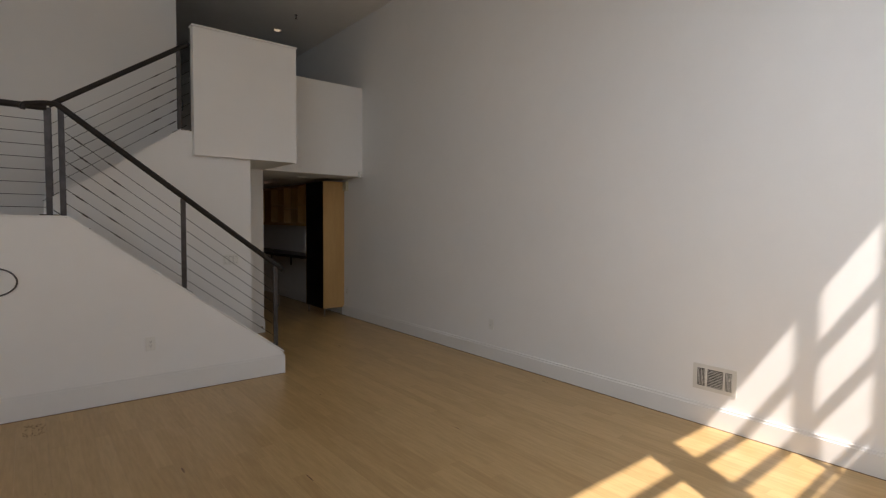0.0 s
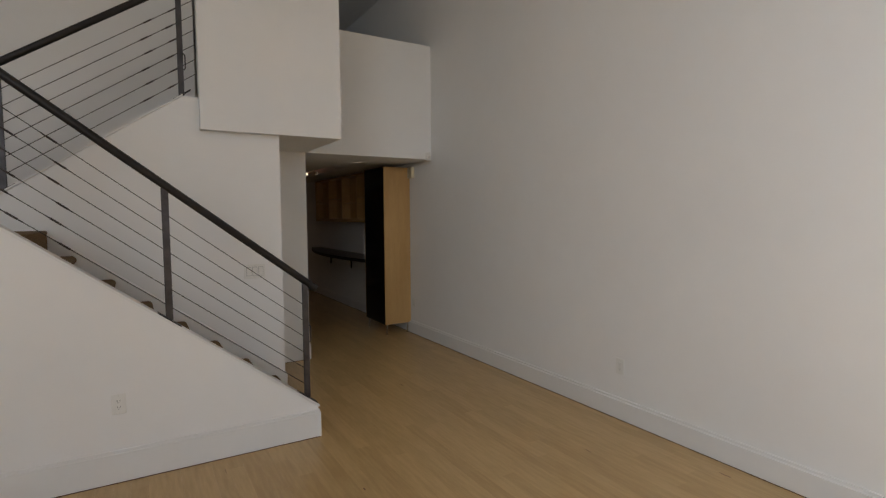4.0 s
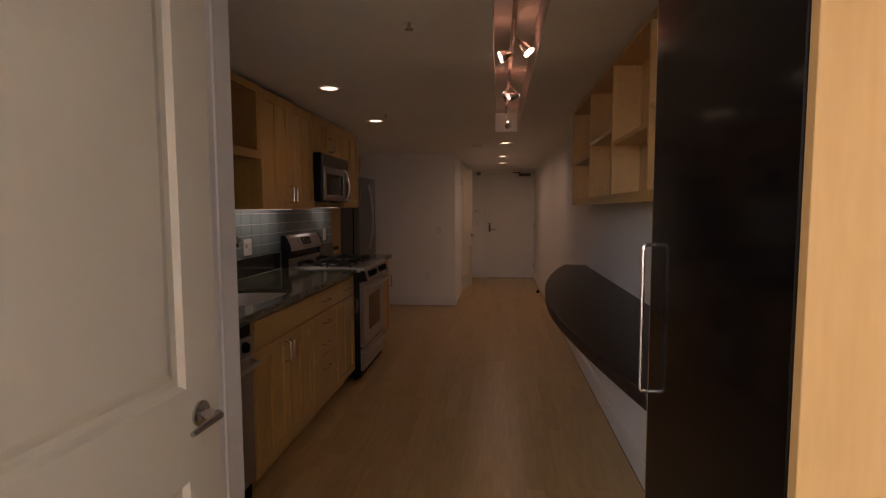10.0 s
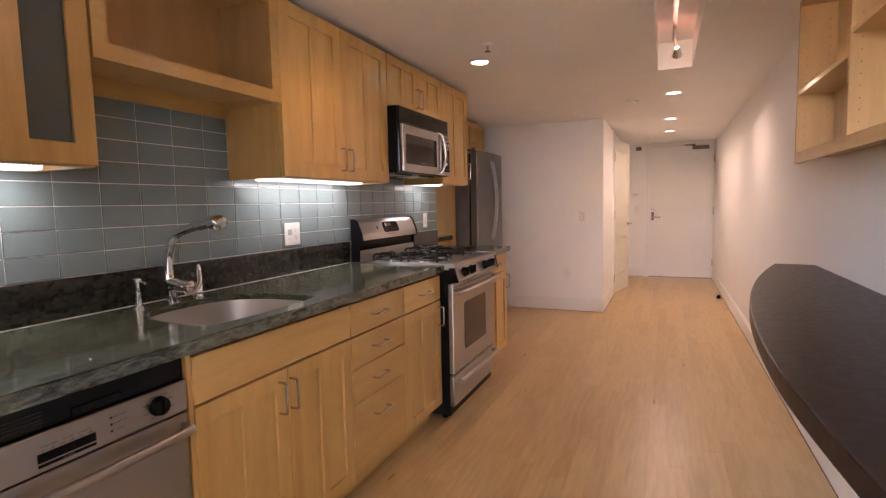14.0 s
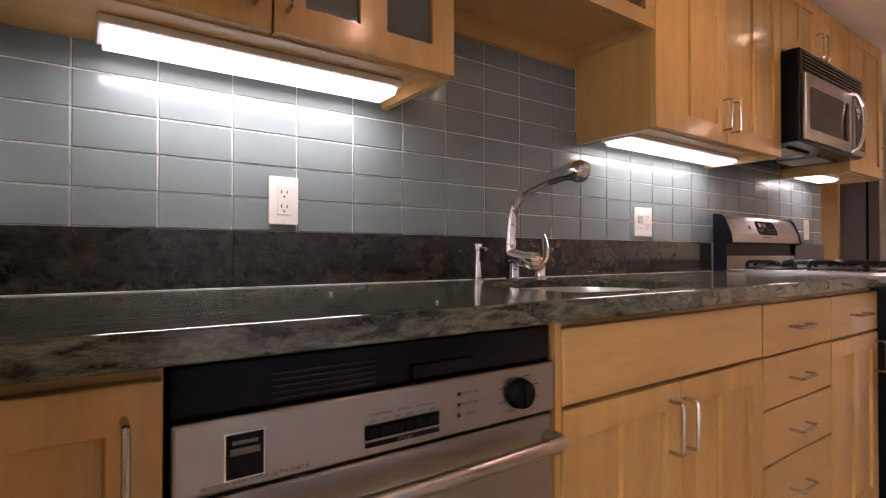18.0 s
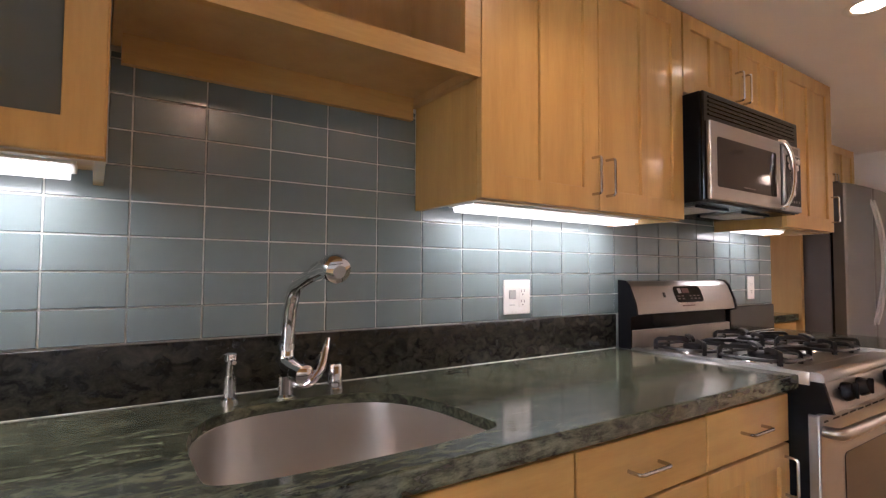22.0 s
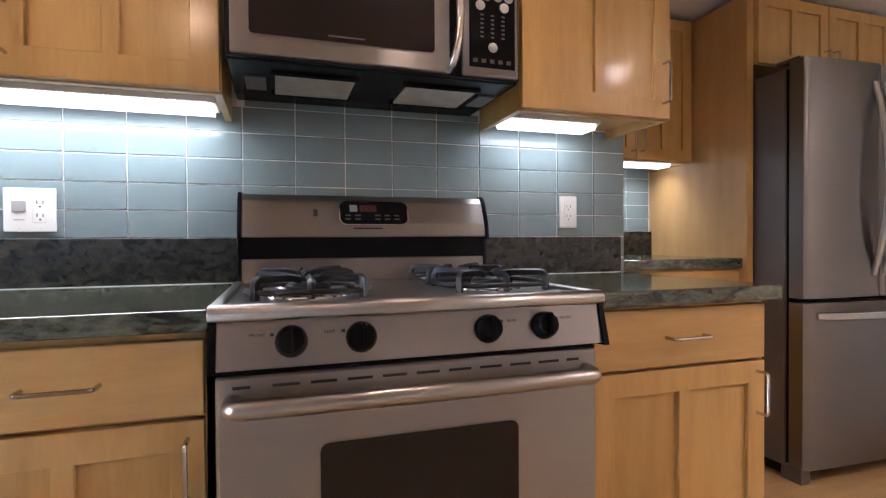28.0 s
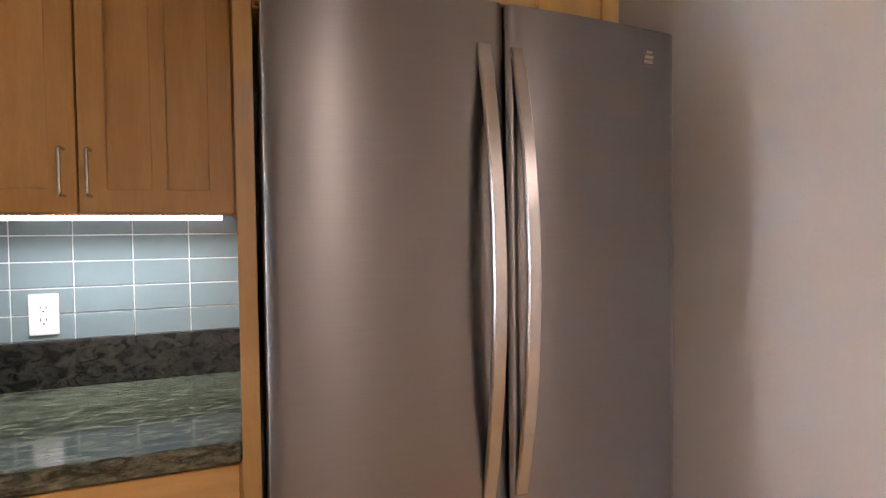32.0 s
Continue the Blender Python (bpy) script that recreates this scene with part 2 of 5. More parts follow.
RED = glow("red_display", (1.0, 0.05, 0.02), 0.0003, (0.04, 0.008, 0.008))


# ---- mesh helpers: everything is given in world metres ----
def origin(ob):
    v = Vector((0, 0, 0))
    while ob is not None:
        v += ob.location
        ob = ob.parent
    return v


def thing(name, at, label, category, group="", kind=""):
    ob = new(name)
    ob.location = at
    ob.empty_display_size = 0.05
    return tagged(ob, label, category, group, kind)


def finish(bm, material, smooth):
    mesh = bpy.data.meshes.new("mesh")
    bmesh.ops.recalc_face_normals(bm, faces=bm.faces)
    bm.to_mesh(mesh)
    bm.free()
    mesh.materials.append(material)
    if smooth:
        for f in mesh.polygons:
            f.use_smooth = True
        mesh.set_sharp_from_angle(angle=radians(40))
    return mesh


def part(name, bm, material, parent, label="", smooth=False):
    bmesh.ops.translate(bm, verts=bm.verts, vec=-origin(parent))
    ob = new(name, finish(bm, material, smooth))
    ob.parent = parent
    return tagged(ob, label) if label else ob


def solid(name, bm, material, label="", category="", group="", kind="structure", smooth=False):
    return tagged(new(name, finish(bm, material, smooth)), label, category, group, kind)


def bx(bm, x0, x1, y0, y1, z0, z1):
    v = [bm.verts.new((x, y, z)) for z in (z0, z1) for y in (y0, y1) for x in (x0, x1)]
    for f in ((0, 2, 3, 1), (4, 5, 7, 6), (0, 1, 5, 4), (2, 6, 7, 3), (0, 4, 6, 2), (1, 3, 7, 5)):
        bm.faces.new([v[i] for i in f])
    return v


def box(x0, x1, y0, y1, z0, z1, bevel=0.0, seg=2):
    bm = bmesh.new()
    bx(bm, x0, x1, y0, y1, z0, z1)
    if bevel:
        bmesh.ops.bevel(bm, geom=bm.edges[:], offset=bevel, segments=seg, affect="EDGES", profile=0.5)
    return bm


def boxes(*rows):
    bm = bmesh.new()
    for r in rows:
        bx(bm, *r)
    return bm


def prism(points, axis, a, b, bevel=0.0, seg=2):
    """A flat outline, given in the other two axes in order, drawn out from a to b along the axis."""
    bm = bmesh.new()
    put = {"x": lambda p, t: (t, p[0], p[1]), "y": lambda p, t: (p[0], t, p[1]), "z": lambda p, t: (p[0], p[1], t)}[axis]
    lo, hi = [bm.verts.new(put(p, a)) for p in points], [bm.verts.new(put(p, b)) for p in points]
    n = len(points)
    bm.faces.new(lo), bm.faces.new(hi[::-1])
    for i in range(n):
        bm.faces.new((lo[i], lo[(i + 1) % n], hi[(i + 1) % n], hi[i]))
    if bevel:
        bmesh.ops.recalc_face_normals(bm, faces=bm.faces)
        bmesh.ops.bevel(bm, geom=bm.edges[:], offset=bevel, segments=seg, affect="EDGES", profile=0.5)
    return bm


def tube(points, r, n=10, bm=None, squash=1.0, caps=True):
    """A round bar along a line of points; r: one radius, or one for each point."""
    bm = bm or bmesh.new()
    pts = [Vector(p) for p in points]
    radii = r if isinstance(r, (list, tuple)) else [r] * len(pts)
    rings, side = [], None
    for i, p in enumerate(pts):
        d = (pts[min(i + 1, len(pts) - 1)] - pts[max(i - 1, 0)]).normalized()
        if side is None:
            side = d.cross(Vector((0, 0, 1)) if abs(d.z) < 0.9 else Vector((0, 1, 0))).normalized()
        side = (side - d * side.dot(d)).normalized()
        up = d.cross(side)
        rings.append([bm.verts.new(p + (side * math.cos(k * 2 * math.pi / n) + up * squash * math.sin(k * 2 * math.pi / n)) * radii[i]) for k in range(n)])
    for a, b in zip(rings, rings[1:]):
        for k in range(n):
            bm.faces.new((a[k], a[(k + 1) % n], b[(k + 1) % n], b[k]))
    if caps:
        bm.faces.new(rings[0]), bm.faces.new(rings[-1][::-1])
    return bm


def lathe(profile, center, axis="z", n=24, bm=None):
    """profile: (radius, height) pairs turned about the axis through the centre."""
    bm = bm or bmesh.new()
    c = Vector(center)
    put = {"z": lambda a, b, h: Vector((a, b, h)), "x": lambda a, b, h: Vector((h, a, b)), "y": lambda a, b, h: Vector((a, h, b))}[axis]
    rings = [[bm.verts.new(c + put(max(r, 1e-4) * math.cos(k * 2 * math.pi / n), max(r, 1e-4) * math.sin(k * 2 * math.pi / n), h)) for k in range(n)] for r, h in profile]
    for a, b in zip(rings, rings[1:]):
        for k in range(n):
            bm.faces.new((a[k], a[(k + 1) % n], b[(k + 1) % n], b[k]))
    bm.faces.new(rings[0]), bm.faces.new(rings[-1][::-1])
    return bm


def grid_plate(us, vs, holes, x0, x1, bevel=0.0, mk=None):
    """One connected plate between x0 and x1, cut along y at us and along z at vs, with some cells left open."""
    mk = mk or (lambda x, u, v: (x, u, v))
    bm = bmesh.new()
    P = {}

    def at(i, j, k):
        if (i, j, k) not in P:
            P[i, j, k] = bm.verts.new(mk((x0, x1)[k], us[i], vs[j]))
        return P[i, j, k]

    full = {(i, j) for i in range(len(us) - 1) for j in range(len(vs) - 1)} - set(holes)
    for i, j in sorted(full):
        for k in (0, 1):
            bm.faces.new([at(i, j, k), at(i + 1, j, k), at(i + 1, j + 1, k), at(i, j + 1, k)])
        for n, (p, q) in (((i - 1, j), ((i, j), (i, j + 1))), ((i + 1, j), ((i + 1, j), (i + 1, j + 1))), ((i, j - 1), ((i, j), (i + 1, j))), ((i, j + 1), ((i, j + 1), (i + 1, j + 1)))):
            if n not in full:
                bm.faces.new([at(*p, 0), at(*q, 0), at(*q, 1), at(*p, 1)])
    bmesh.ops.recalc_face_normals(bm, faces=bm.faces)
    if bevel:
        es = [e for e in bm.edges if len(e.link_faces) == 2 and e.calc_face_angle(0) > 1 and all(abs(v.co.x - x1) < 1e-5 for v in e.verts)]
        bmesh.ops.bevel(bm, geom=es, offset=bevel, segments=1, affect="EDGES")
    return bm


# ---- structure ----
RW = 2.45
CZ = 2.13
HZ = 4.42
solid("floor", prism([(-5.1, -9.75), (2.6, -9.75), (2.6, 8.1), (-0.95, 8.1), (-0.95, -1.98), (-5.1, -1.98)], "z", -0.12, -0.018), SUBFLOOR, "maple strip floor of living room, kitchen and hall", "floor")
solid("wall_right", box(RW, 2.6, -9.75, 8.1, -0.1, 4.6), PAINT, "long plain white wall of living room and kitchen", "wall")
solid("wall_left", box(-5.1, -4.95, -9.75, -2.1, -0.1, 4.6), PAINT, "white side wall of the living room", "wall")
solid("ceiling_living", box(-5.1, 2.6, -9.75, 3.2, HZ, 4.6), CEIL, "high white ceiling", "ceiling")
# window wall: openings in two bays
ROWS = [(0.44, 0.86), (0.95, 1.37), (1.46, 1.85), (1.92, 2.27), (2.68, 2.73), (2.80, 3.155), (3.26, 3.59), (3.71, 4.05)]
BAYS = [(-4.2, -3.3), (-3.05, -2.15), (-1.9, -1.0), (-0.59, 0.32), (0.555, 1.405), (1.469, 1.635)]
bm = bmesh.new()
bx(bm, -5.1, 2.6, -9.75, -9.6, -0.1, 0.35)
bx(bm, -5.1, 2.6, -9.75, -9.6, 4.36, 4.6)
edges = [-5.1] + [v for b in BAYS for v in b] + [2.6]
for i in range(0, len(edges), 2):
    if edges[i + 1] > edges[i]:
        back = -9.75 if edges[i + 1] - edges[i] > 0.1 else -9.64
        bx(bm, edges[i], edges[i + 1], back, -9.6 if back < -9.7 else -9.62, 0.35, 4.36)
solid("wall_window", bm, PAINT, "white wall with tall windows behind the walk", "wall")
for k, (a, b) in enumerate(BAYS):
    w = thing("window_%d" % (k + 1), (a, -9.68, 0.35), "tall white framed window with horizontal bars", "window", kind="structure")
    zs = [0.35] + [v for r in ROWS for v in r] + [4.36]
    bm = bmesh.new()
    for i in range(0, len(zs), 2):
        bx(bm, a, b, -9.64, -9.62, zs[i], zs[i + 1])
    part("window_frame", bm, TRIM, w)
# kitchen ceiling with the light slot
SX0, SX1, SY0, SY1 = 1.702, 1.916, -0.81, 2.992
bm = boxes((-0.90, SX0, -1.99, 8.1, CZ, 2.36), (SX1, RW, -1.99, 8.1, CZ, 2.36), (SX0, SX1, -1.99, SY0, CZ, 2.36), (SX0, SX1, SY1, 8.1, CZ, 2.36), (SX0, SX1, SY0, SY1, 2.31, 2.36))
solid("ceiling_kitchen", bm, CEIL, "low white ceiling with a recessed light slot", "ceiling")
# loft
solid("loft_parapet", box(0.985, RW, -2.115, -1.99, CZ, 3.412), PAINT, "white loft parapet above the kitchen opening", "parapet wall")
solid("wall_loft_back", box(-1.0, RW, 3.0, 3.2, 2.36, HZ), PAINT, "shaded back wall of the loft", "wall")
solid("wall_loft_side", box(-1.2, -1.0, -1.98, 3.2, 2.36, HZ), PAINT, "shaded side wall of the loft", "wall")
solid("wall_stair_back", boxes((-5.1, -0.01, -2.1, -1.98, -0.1, HZ)), PAINT, "tall white wall behind the stairs", "wall")
# stair bulkhead
bm = box(-0.09, 0.985, -3.166, -3.06, CZ, 3.40)
bulk = solid("stair_bulkhead", bm, PAINT, "white boxed landing parapet above the stairs", "parapet wall")
part("side_wall", box(0.88, 0.985, -3.06, -2.115, CZ, 3.40), PAINT, bulk)
part("landing_slab", box(-0.09, 0.88, -3.06, -2.115, CZ, 2.36), PAINT, bulk)
part("trim", boxes((-0.10, 0.997, -3.178, -3.05, 3.40, 3.418), (0.87, 0.997, -3.05, -2.115, 3.40, 3.418)), TRIM, bulk)
# wall under the upper flight, with its sloped top
solid("wall_stair", prism([(0.49, -0.1), (0.49, CZ), (-0.09, CZ), (-0.09, 2.371), (-0.194, 2.371), (-1.30, 1.61), (-1.30, -0.1)], "y", -3.09, -2.99), PAINT, "white wall under the upper flight of stairs", "wall")
# nook wall with closet door, y runs inward
D1 = (-2.93, -2.198)
solid("wall_nook", grid_plate([-2.989, D1[0], D1[1], -2.116], [-0.1, 2.035, CZ], [(1, 0)], 0.37, 0.49), PAINT, "white wall around the closet door", "wall")
solid("wall_pier", grid_plate([-2.115, -1.89, -1.025, -0.83], [-0.1, 2.045, CZ], [(1, 0)], 0.86, 0.98), PAINT, "white wall with a door between living room and kitchen", "wall")
solid("wall_nook_back", box(-0.009, 0.86, -2.115, -1.99, -0.1, CZ), PAINT, "white wall at the back of the door nook", "wall")
end_wall = solid("wall_kitchen_end", box(-0.12, 0.86, -0.95, -0.83, -0.1, CZ), PAINT, "white end wall of the kitchen counter", "wall")
part("plaster_patch", prism([(0.0035, 1.0300), (0.570, 1.0300), (0.590, 1.0420), (0.596, 1.080), (0.596, 1.3600), (0.0035, 1.3600)], "y", -0.8298, -0.8035, 0.003, 2), PAINT, end_wall, "uneven white plaster build-out above the side splash")
solid("wall_closet_back", box(-0.12, -0.02, -1.99, -0.95, -0.1, CZ), PAINT, "white wall inside the closet", "wall")
# kitchen walls
tile_wall = solid("wall_tile", boxes((-0.12, -0.008, -0.83, 2.985, -0.1, CZ), (-0.90, -0.12, 2.885, 2.985, -0.1, CZ)), PAINT, "kitchen wall behind the long counter", "wall")
recess_wall = solid("wall_recess", boxes((-0.90, -0.778, 2.985, 5.05, -0.1, CZ)), PAINT, "back wall of the refrigerator recess", "wall")
solid("wall_partition", boxes((-0.778, 1.135, 4.93, 5.05, -0.1, CZ)), PAINT, "white partition wall beside the refrigerator", "wall")
solid("wall_hall", boxes((1.015, 1.135, 5.05, 6.08, -0.1, CZ), (1.015, 1.135, 6.86, 7.95, -0.1, CZ), (1.015, 1.135, 6.08, 6.86, 2.05, CZ), (0.2, 0.3, 5.05, 7.95, -0.1, CZ)), PAINT, "white hall wall with a closet opening", "wall")
solid("wall_end", boxes((0.2, 1.46, 7.95, 8.1, -0.1, CZ), (1.46, RW, 7.95, 8.1, 2.085, CZ), (1.46, RW, 8.05, 8.1, -0.1, 2.085)), PAINT, "white end wall with the entrance door", "wall")
# knee wall of the lower flight
knee = solid("wall_knee", prism([(0.484, -0.1), (0.484, 0.206), (-1.175, 1.481), (-2.6, 1.481), (-2.6, -0.1)], "y", -4.0, -3.925), PAINT, "white half wall along the lower stairs", "half wall")
part("trim", prism([(0.490, 0.206), (0.490, 0.220), (-1.172, 1.497), (-2.6, 1.497), (-2.6, 1.482), (-1.178, 1.482)], "y", -4.012, -3.913), TRIM, knee)


# ---- small builders ----
def bent(points, r=0.012, n=5):
    """A line of points with its corners rounded."""
    pts, out = [Vector(p) for p in points], []
    for i, p in enumerate(pts):
        if i in (0, len(pts) - 1):
            out.append(p)
            continue
        a, b = (pts[i - 1] - p), (pts[i + 1] - p)
        k = min(r, a.length / 2, b.length / 2)
        a, b = p + a.normalized() * k, p + b.normalized() * k
        out += [a * (1 - s) ** 2 + p * 2 * s * (1 - s) + b * s * s for s in [j / n for j in range(n + 1)]]
    return out


def pull(parent, x, y0, z0, y1, z1, out=0.032, r=0.0042, label="slim satin nickel wire pull"):
    ob = part("handle", tube(bent([(x, y0, z0), (x + out, y0, z0), (x + out, y1, z1), (x, y1, z1)], 0.010), r, 8), BRIGHT, parent, label, True)
    return ob


def shaker(parent, y0, y1, z0, z1, xf, handle=None, material=None, pane=None, stile=0.055, mid=0.034, name="door", wide=False):
    """A framed cabinet door facing x, with two sunk panels and a middle stile."""
    m = material or MAPLE
    c = (y0 + y1) / 2
    if mid < 0.01:
        us, holes = [y0, y0 + stile, y1 - stile, y1], [(1, 1)]
    else:
        us, holes = [y0, y0 + stile, c - mid / 2, c + mid / 2, y1 - stile, y1], [(1, 1), (3, 1)]
    bm = grid_plate(us, [z0, z0 + stile, z1 - stile, z1], holes, xf - 0.02, xf, 0.0015)
    d = part(name, bm, m, parent)
    for a, e in [(us[h[0]], us[h[0] + 1]) for h in holes]:
        part("pane" if pane else "panel", box(xf - 0.016, xf - 0.010, a, e, z0 + stile, z1 - stile), pane or m, d, "grey-green frosted glass pane" if pane else "")
    if handle:
        pull(d, xf, *handle)
    return d


def slab(parent, y0, y1, z0, z1, xf, handle=None, name="drawer"):
    d = part(name, box(xf - 0.02, xf, y0, y1, z0, z1, 0.002, 1), MAPLE_H, parent)
    if handle:
        c, z = (y0 + y1) / 2, (z0 + z1) / 2
        pull(d, xf, c - 0.055, z, c + 0.055, z)
    return d


# ---- kitchen: base cabinets ----
BF = 0.615


def base_cabinet(y0, y1, label, x=0.0, front=BF, top=0.857):
    t = thing("base_cabinet", (x, y0, 0), label, "cabinet", "kitchen base cabinets")
    part("body", box(x, front - 0.021, y0 + 0.001, y1 - 0.001, 0.10, top), MAPLE, t)
    part("toe_kick", box(x, front - 0.085, y0 + 0.001, y1 - 0.001, 0.0, 0.099), MAPLE_H, t, "recessed wooden toe kick")
    return t


t = base_cabinet(-0.828, -0.602, "narrow maple base cabinet beside the dishwasher")
shaker(t, -0.826, -0.606, 0.11, 0.845, BF, (-0.640, 0.81, -0.640, 0.69), stile=0.05, mid=0.0005)
t = base_cabinet(-0.016, 0.747, "maple sink cabinet with two doors and a false drawer", top=0.66)
part("face_stile", box(BF - 0.0205, BF - 0.004, -0.0155, -0.0015, 0.10, 0.856), MAPLE, t)
part("face_rail", box(BF - 0.0405, BF - 0.0215, -0.015, 0.746, 0.66, 0.857), MAPLE_H, t)
slab(t, 0.0, 0.745, 0.714, 0.847, BF, name="false_drawer")
shaker(t, 0.0, 0.366, 0.11, 0.706, BF, (0.323, 0.671, 0.323, 0.566))
shaker(t, 0.370, 0.745, 0.11, 0.706, BF, (0.377, 0.668, 0.377, 0.566))
t = base_cabinet(0.747, 1.205, "maple cabinet with four drawers")
for z0, z1 in ((0.712, 0.845), (0.575, 0.706), (0.430, 0.569), (0.11, 0.424)):
    d = slab(t, 0.751, 1.203, z0, z1, BF)
    zz = (z0 + z1) / 2 if z1 - z0 < 0.2 else z1 - 0.085
    pull(d, BF, 0.905, zz, 1.010, zz)
t = base_cabinet(1.205, 1.640, "maple cabinet with one drawer above one door")
slab(t, 1.209, 1.637, 0.712, 0.845, BF, True)
shaker(t, 1.209, 1.637, 0.11, 0.704, BF, (1.610, 0.672, 1.610, 0.567))
t = base_cabinet(2.418, 2.955, "maple cabinet with one drawer above one door, beside the range")
slab(t, 2.436, 2.940, 0.716, 0.853, BF, True)
shaker(t, 2.436, 2.940, 0.11, 0.708, BF, (2.914, 0.682, 2.914, 0.577))
# recess cabinet
RF = -0.180
t = base_cabinet(2.987, 3.742, "maple base cabinet with one drawer and two doors in the recess", -0.776, RF, 0.884)
part("filler", box(RF - 0.02, RF, 2.988, 3.064, 0.10, 0.884), MAPLE, t)
slab(t, 3.069, 3.736, 0.746, 0.880, RF, True)
shaker(t, 3.069, 3.398, 0.11, 0.738, RF, (3.374, 0.70, 3.374, 0.59))
shaker(t, 3.402, 3.736, 0.11, 0.738, RF, (3.426, 0.70, 3.426, 0.59))
t = thing("end_panel", (-0.45, 3.76, 0), "tall maple end panel beside the refrigerator", "cabinet panel")
part("panel", box(-0.776, -0.150, 3.743, 3.778, 0.0, 2.10), PLY, t)
part("edge_band", box(-0.1498, -0.147, 3.743, 3.778, 0.0, 2.10, 0.0008, 1), MAPLE, t, "thin maple edge band")

# ---- counters and sink ----
SC = (0.36, 0.370)


def ring(k, z, n=48):
    """The bowl's outline: a straight front and a round back, scaled about its centre."""
    pts = []
    for i in range(n):
        a = i * 2 * math.pi / n
        c, s = math.cos(a), math.sin(a)
        y = SC[1] + 0.257 * math.copysign(abs(c) ** 0.72, c)
        x = 0.497 - 0.352 * s ** 0.62 if s > 0 else 0.505 + 0.064 * abs(s) ** 0.5
        pts.append((SC[0] + (x - SC[0]) * k, SC[1] + (y - SC[1]) * k, z))
    return pts


def outer(pts, x0, x1, y0, y1, z):
    out = []
    for p in pts:
        dx, dy = p[0] - SC[0], p[1] - SC[1]
        k = min((x1 - SC[0]) / dx if dx > 1e-9 else ((x0 - SC[0]) / dx if dx < -1e-9 else 1e9), (y1 - SC[1]) / dy if dy > 1e-9 else ((y0 - SC[1]) / dy if dy < -1e-9 else 1e9))
        out.append((SC[0] + dx * k, SC[1] + dy * k, z))
    for cx in (x0, x1):
        for cy in (y0, y1):
            i = min(range(len(out)), key=lambda i: abs(out[i][0] - cx) + abs(out[i][1] - cy))
            out[i] = (cx, cy, z)
    return out


def counter_with_sink():
    bm = bmesh.new()
    zt, zb, x1, ya, yb = 0.90, 0.862, 0.633, 0.05, 0.71
    inn_t, inn_b = ring(1, zt), ring(1, zb)
    loops = [inn_b, inn_t, outer(inn_t, 0.0, x1, ya, yb, zt), outer(inn_b, 0.0, x1, ya, yb, zb)]
    vs = [[bm.verts.new(p) for p in lp] for lp in loops]
    n = len(vs[0])
    for a, b in ((0, 1), (1, 2), (2, 3), (3, 0)):
        for i in range(n):
            j = (i + 1) % n
            bm.faces.new((vs[a][i], vs[a][j], vs[b][j], vs[b][i]))
    bx(bm, 0.0, x1, -0.829, ya, zb, zt)
    bx(bm, 0.0, x1, yb, 1.648, zb, zt)
    bmesh.ops.remove_doubles(bm, verts=bm.verts, dist=1e-5)
    inner = [f for f in bm.faces if any(all(abs(v.co.y - s) < 1e-5 for v in f.verts) for s in (ya, yb))]
    bmesh.ops.delete(bm, geom=inner, context="FACES_ONLY")
    return bm


t = thing("countertop", (0.3, 0.4, 0.862), "polished dark green granite countertop with an undermount sink cutout", "countertop")
part("slab", counter_with_sink(), GRANITE, t)
part("front_edge", box(0.6331, 0.640, -0.829, 1.648, 0.862, 0.90, 0.0034, 3), GRANITE, t, "polished eased front edge")
t = thing("countertop", (0.3, 2.7, 0.862), "short dark green granite countertop beside the range", "countertop")
part("slab", box(0.0, 0.64, 2.412, 2.972, 0.862, 0.90, 0.006), GRANITE, t)
part("support_strip", box(0.02, 0.612, 2.43, 2.95, 0.8575, 0.8618), MAPLE_H, t, "thin wooden strip under the slab")
t = thing("countertop", (-0.45, 3.4, 0.888), "dark green granite countertop in the recess", "countertop")
part("slab", box(-0.776, -0.165, 2.987, 3.742, 0.888, 0.933, 0.006), GRANITE, t)
part("support_strip", box(-0.72, -0.19, 3.0, 3.73, 0.8843, 0.8878), MAPLE_H, t, "thin wooden strip under the slab")
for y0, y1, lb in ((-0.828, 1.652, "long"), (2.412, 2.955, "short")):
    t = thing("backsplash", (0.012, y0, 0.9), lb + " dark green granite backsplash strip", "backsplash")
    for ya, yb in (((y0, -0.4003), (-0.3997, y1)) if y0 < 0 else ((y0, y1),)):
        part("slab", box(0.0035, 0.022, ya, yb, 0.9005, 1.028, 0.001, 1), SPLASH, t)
    # pale bead: caulking, and the polished edge's glint put into its colour
    part("caulk", tube([(0.0225, y0 + 0.02, 0.9012), (0.0225, y1 - 0.003, 0.9008)], 0.0010, 6), GROUT, t, "pale caulking bead with the joint's bright glint in its colour")
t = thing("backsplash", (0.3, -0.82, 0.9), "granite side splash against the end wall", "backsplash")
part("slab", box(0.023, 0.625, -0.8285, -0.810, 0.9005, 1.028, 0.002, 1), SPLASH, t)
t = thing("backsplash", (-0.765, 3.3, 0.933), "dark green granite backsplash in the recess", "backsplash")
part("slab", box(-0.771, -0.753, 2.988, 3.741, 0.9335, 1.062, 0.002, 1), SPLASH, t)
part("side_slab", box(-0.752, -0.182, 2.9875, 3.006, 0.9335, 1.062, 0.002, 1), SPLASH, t)

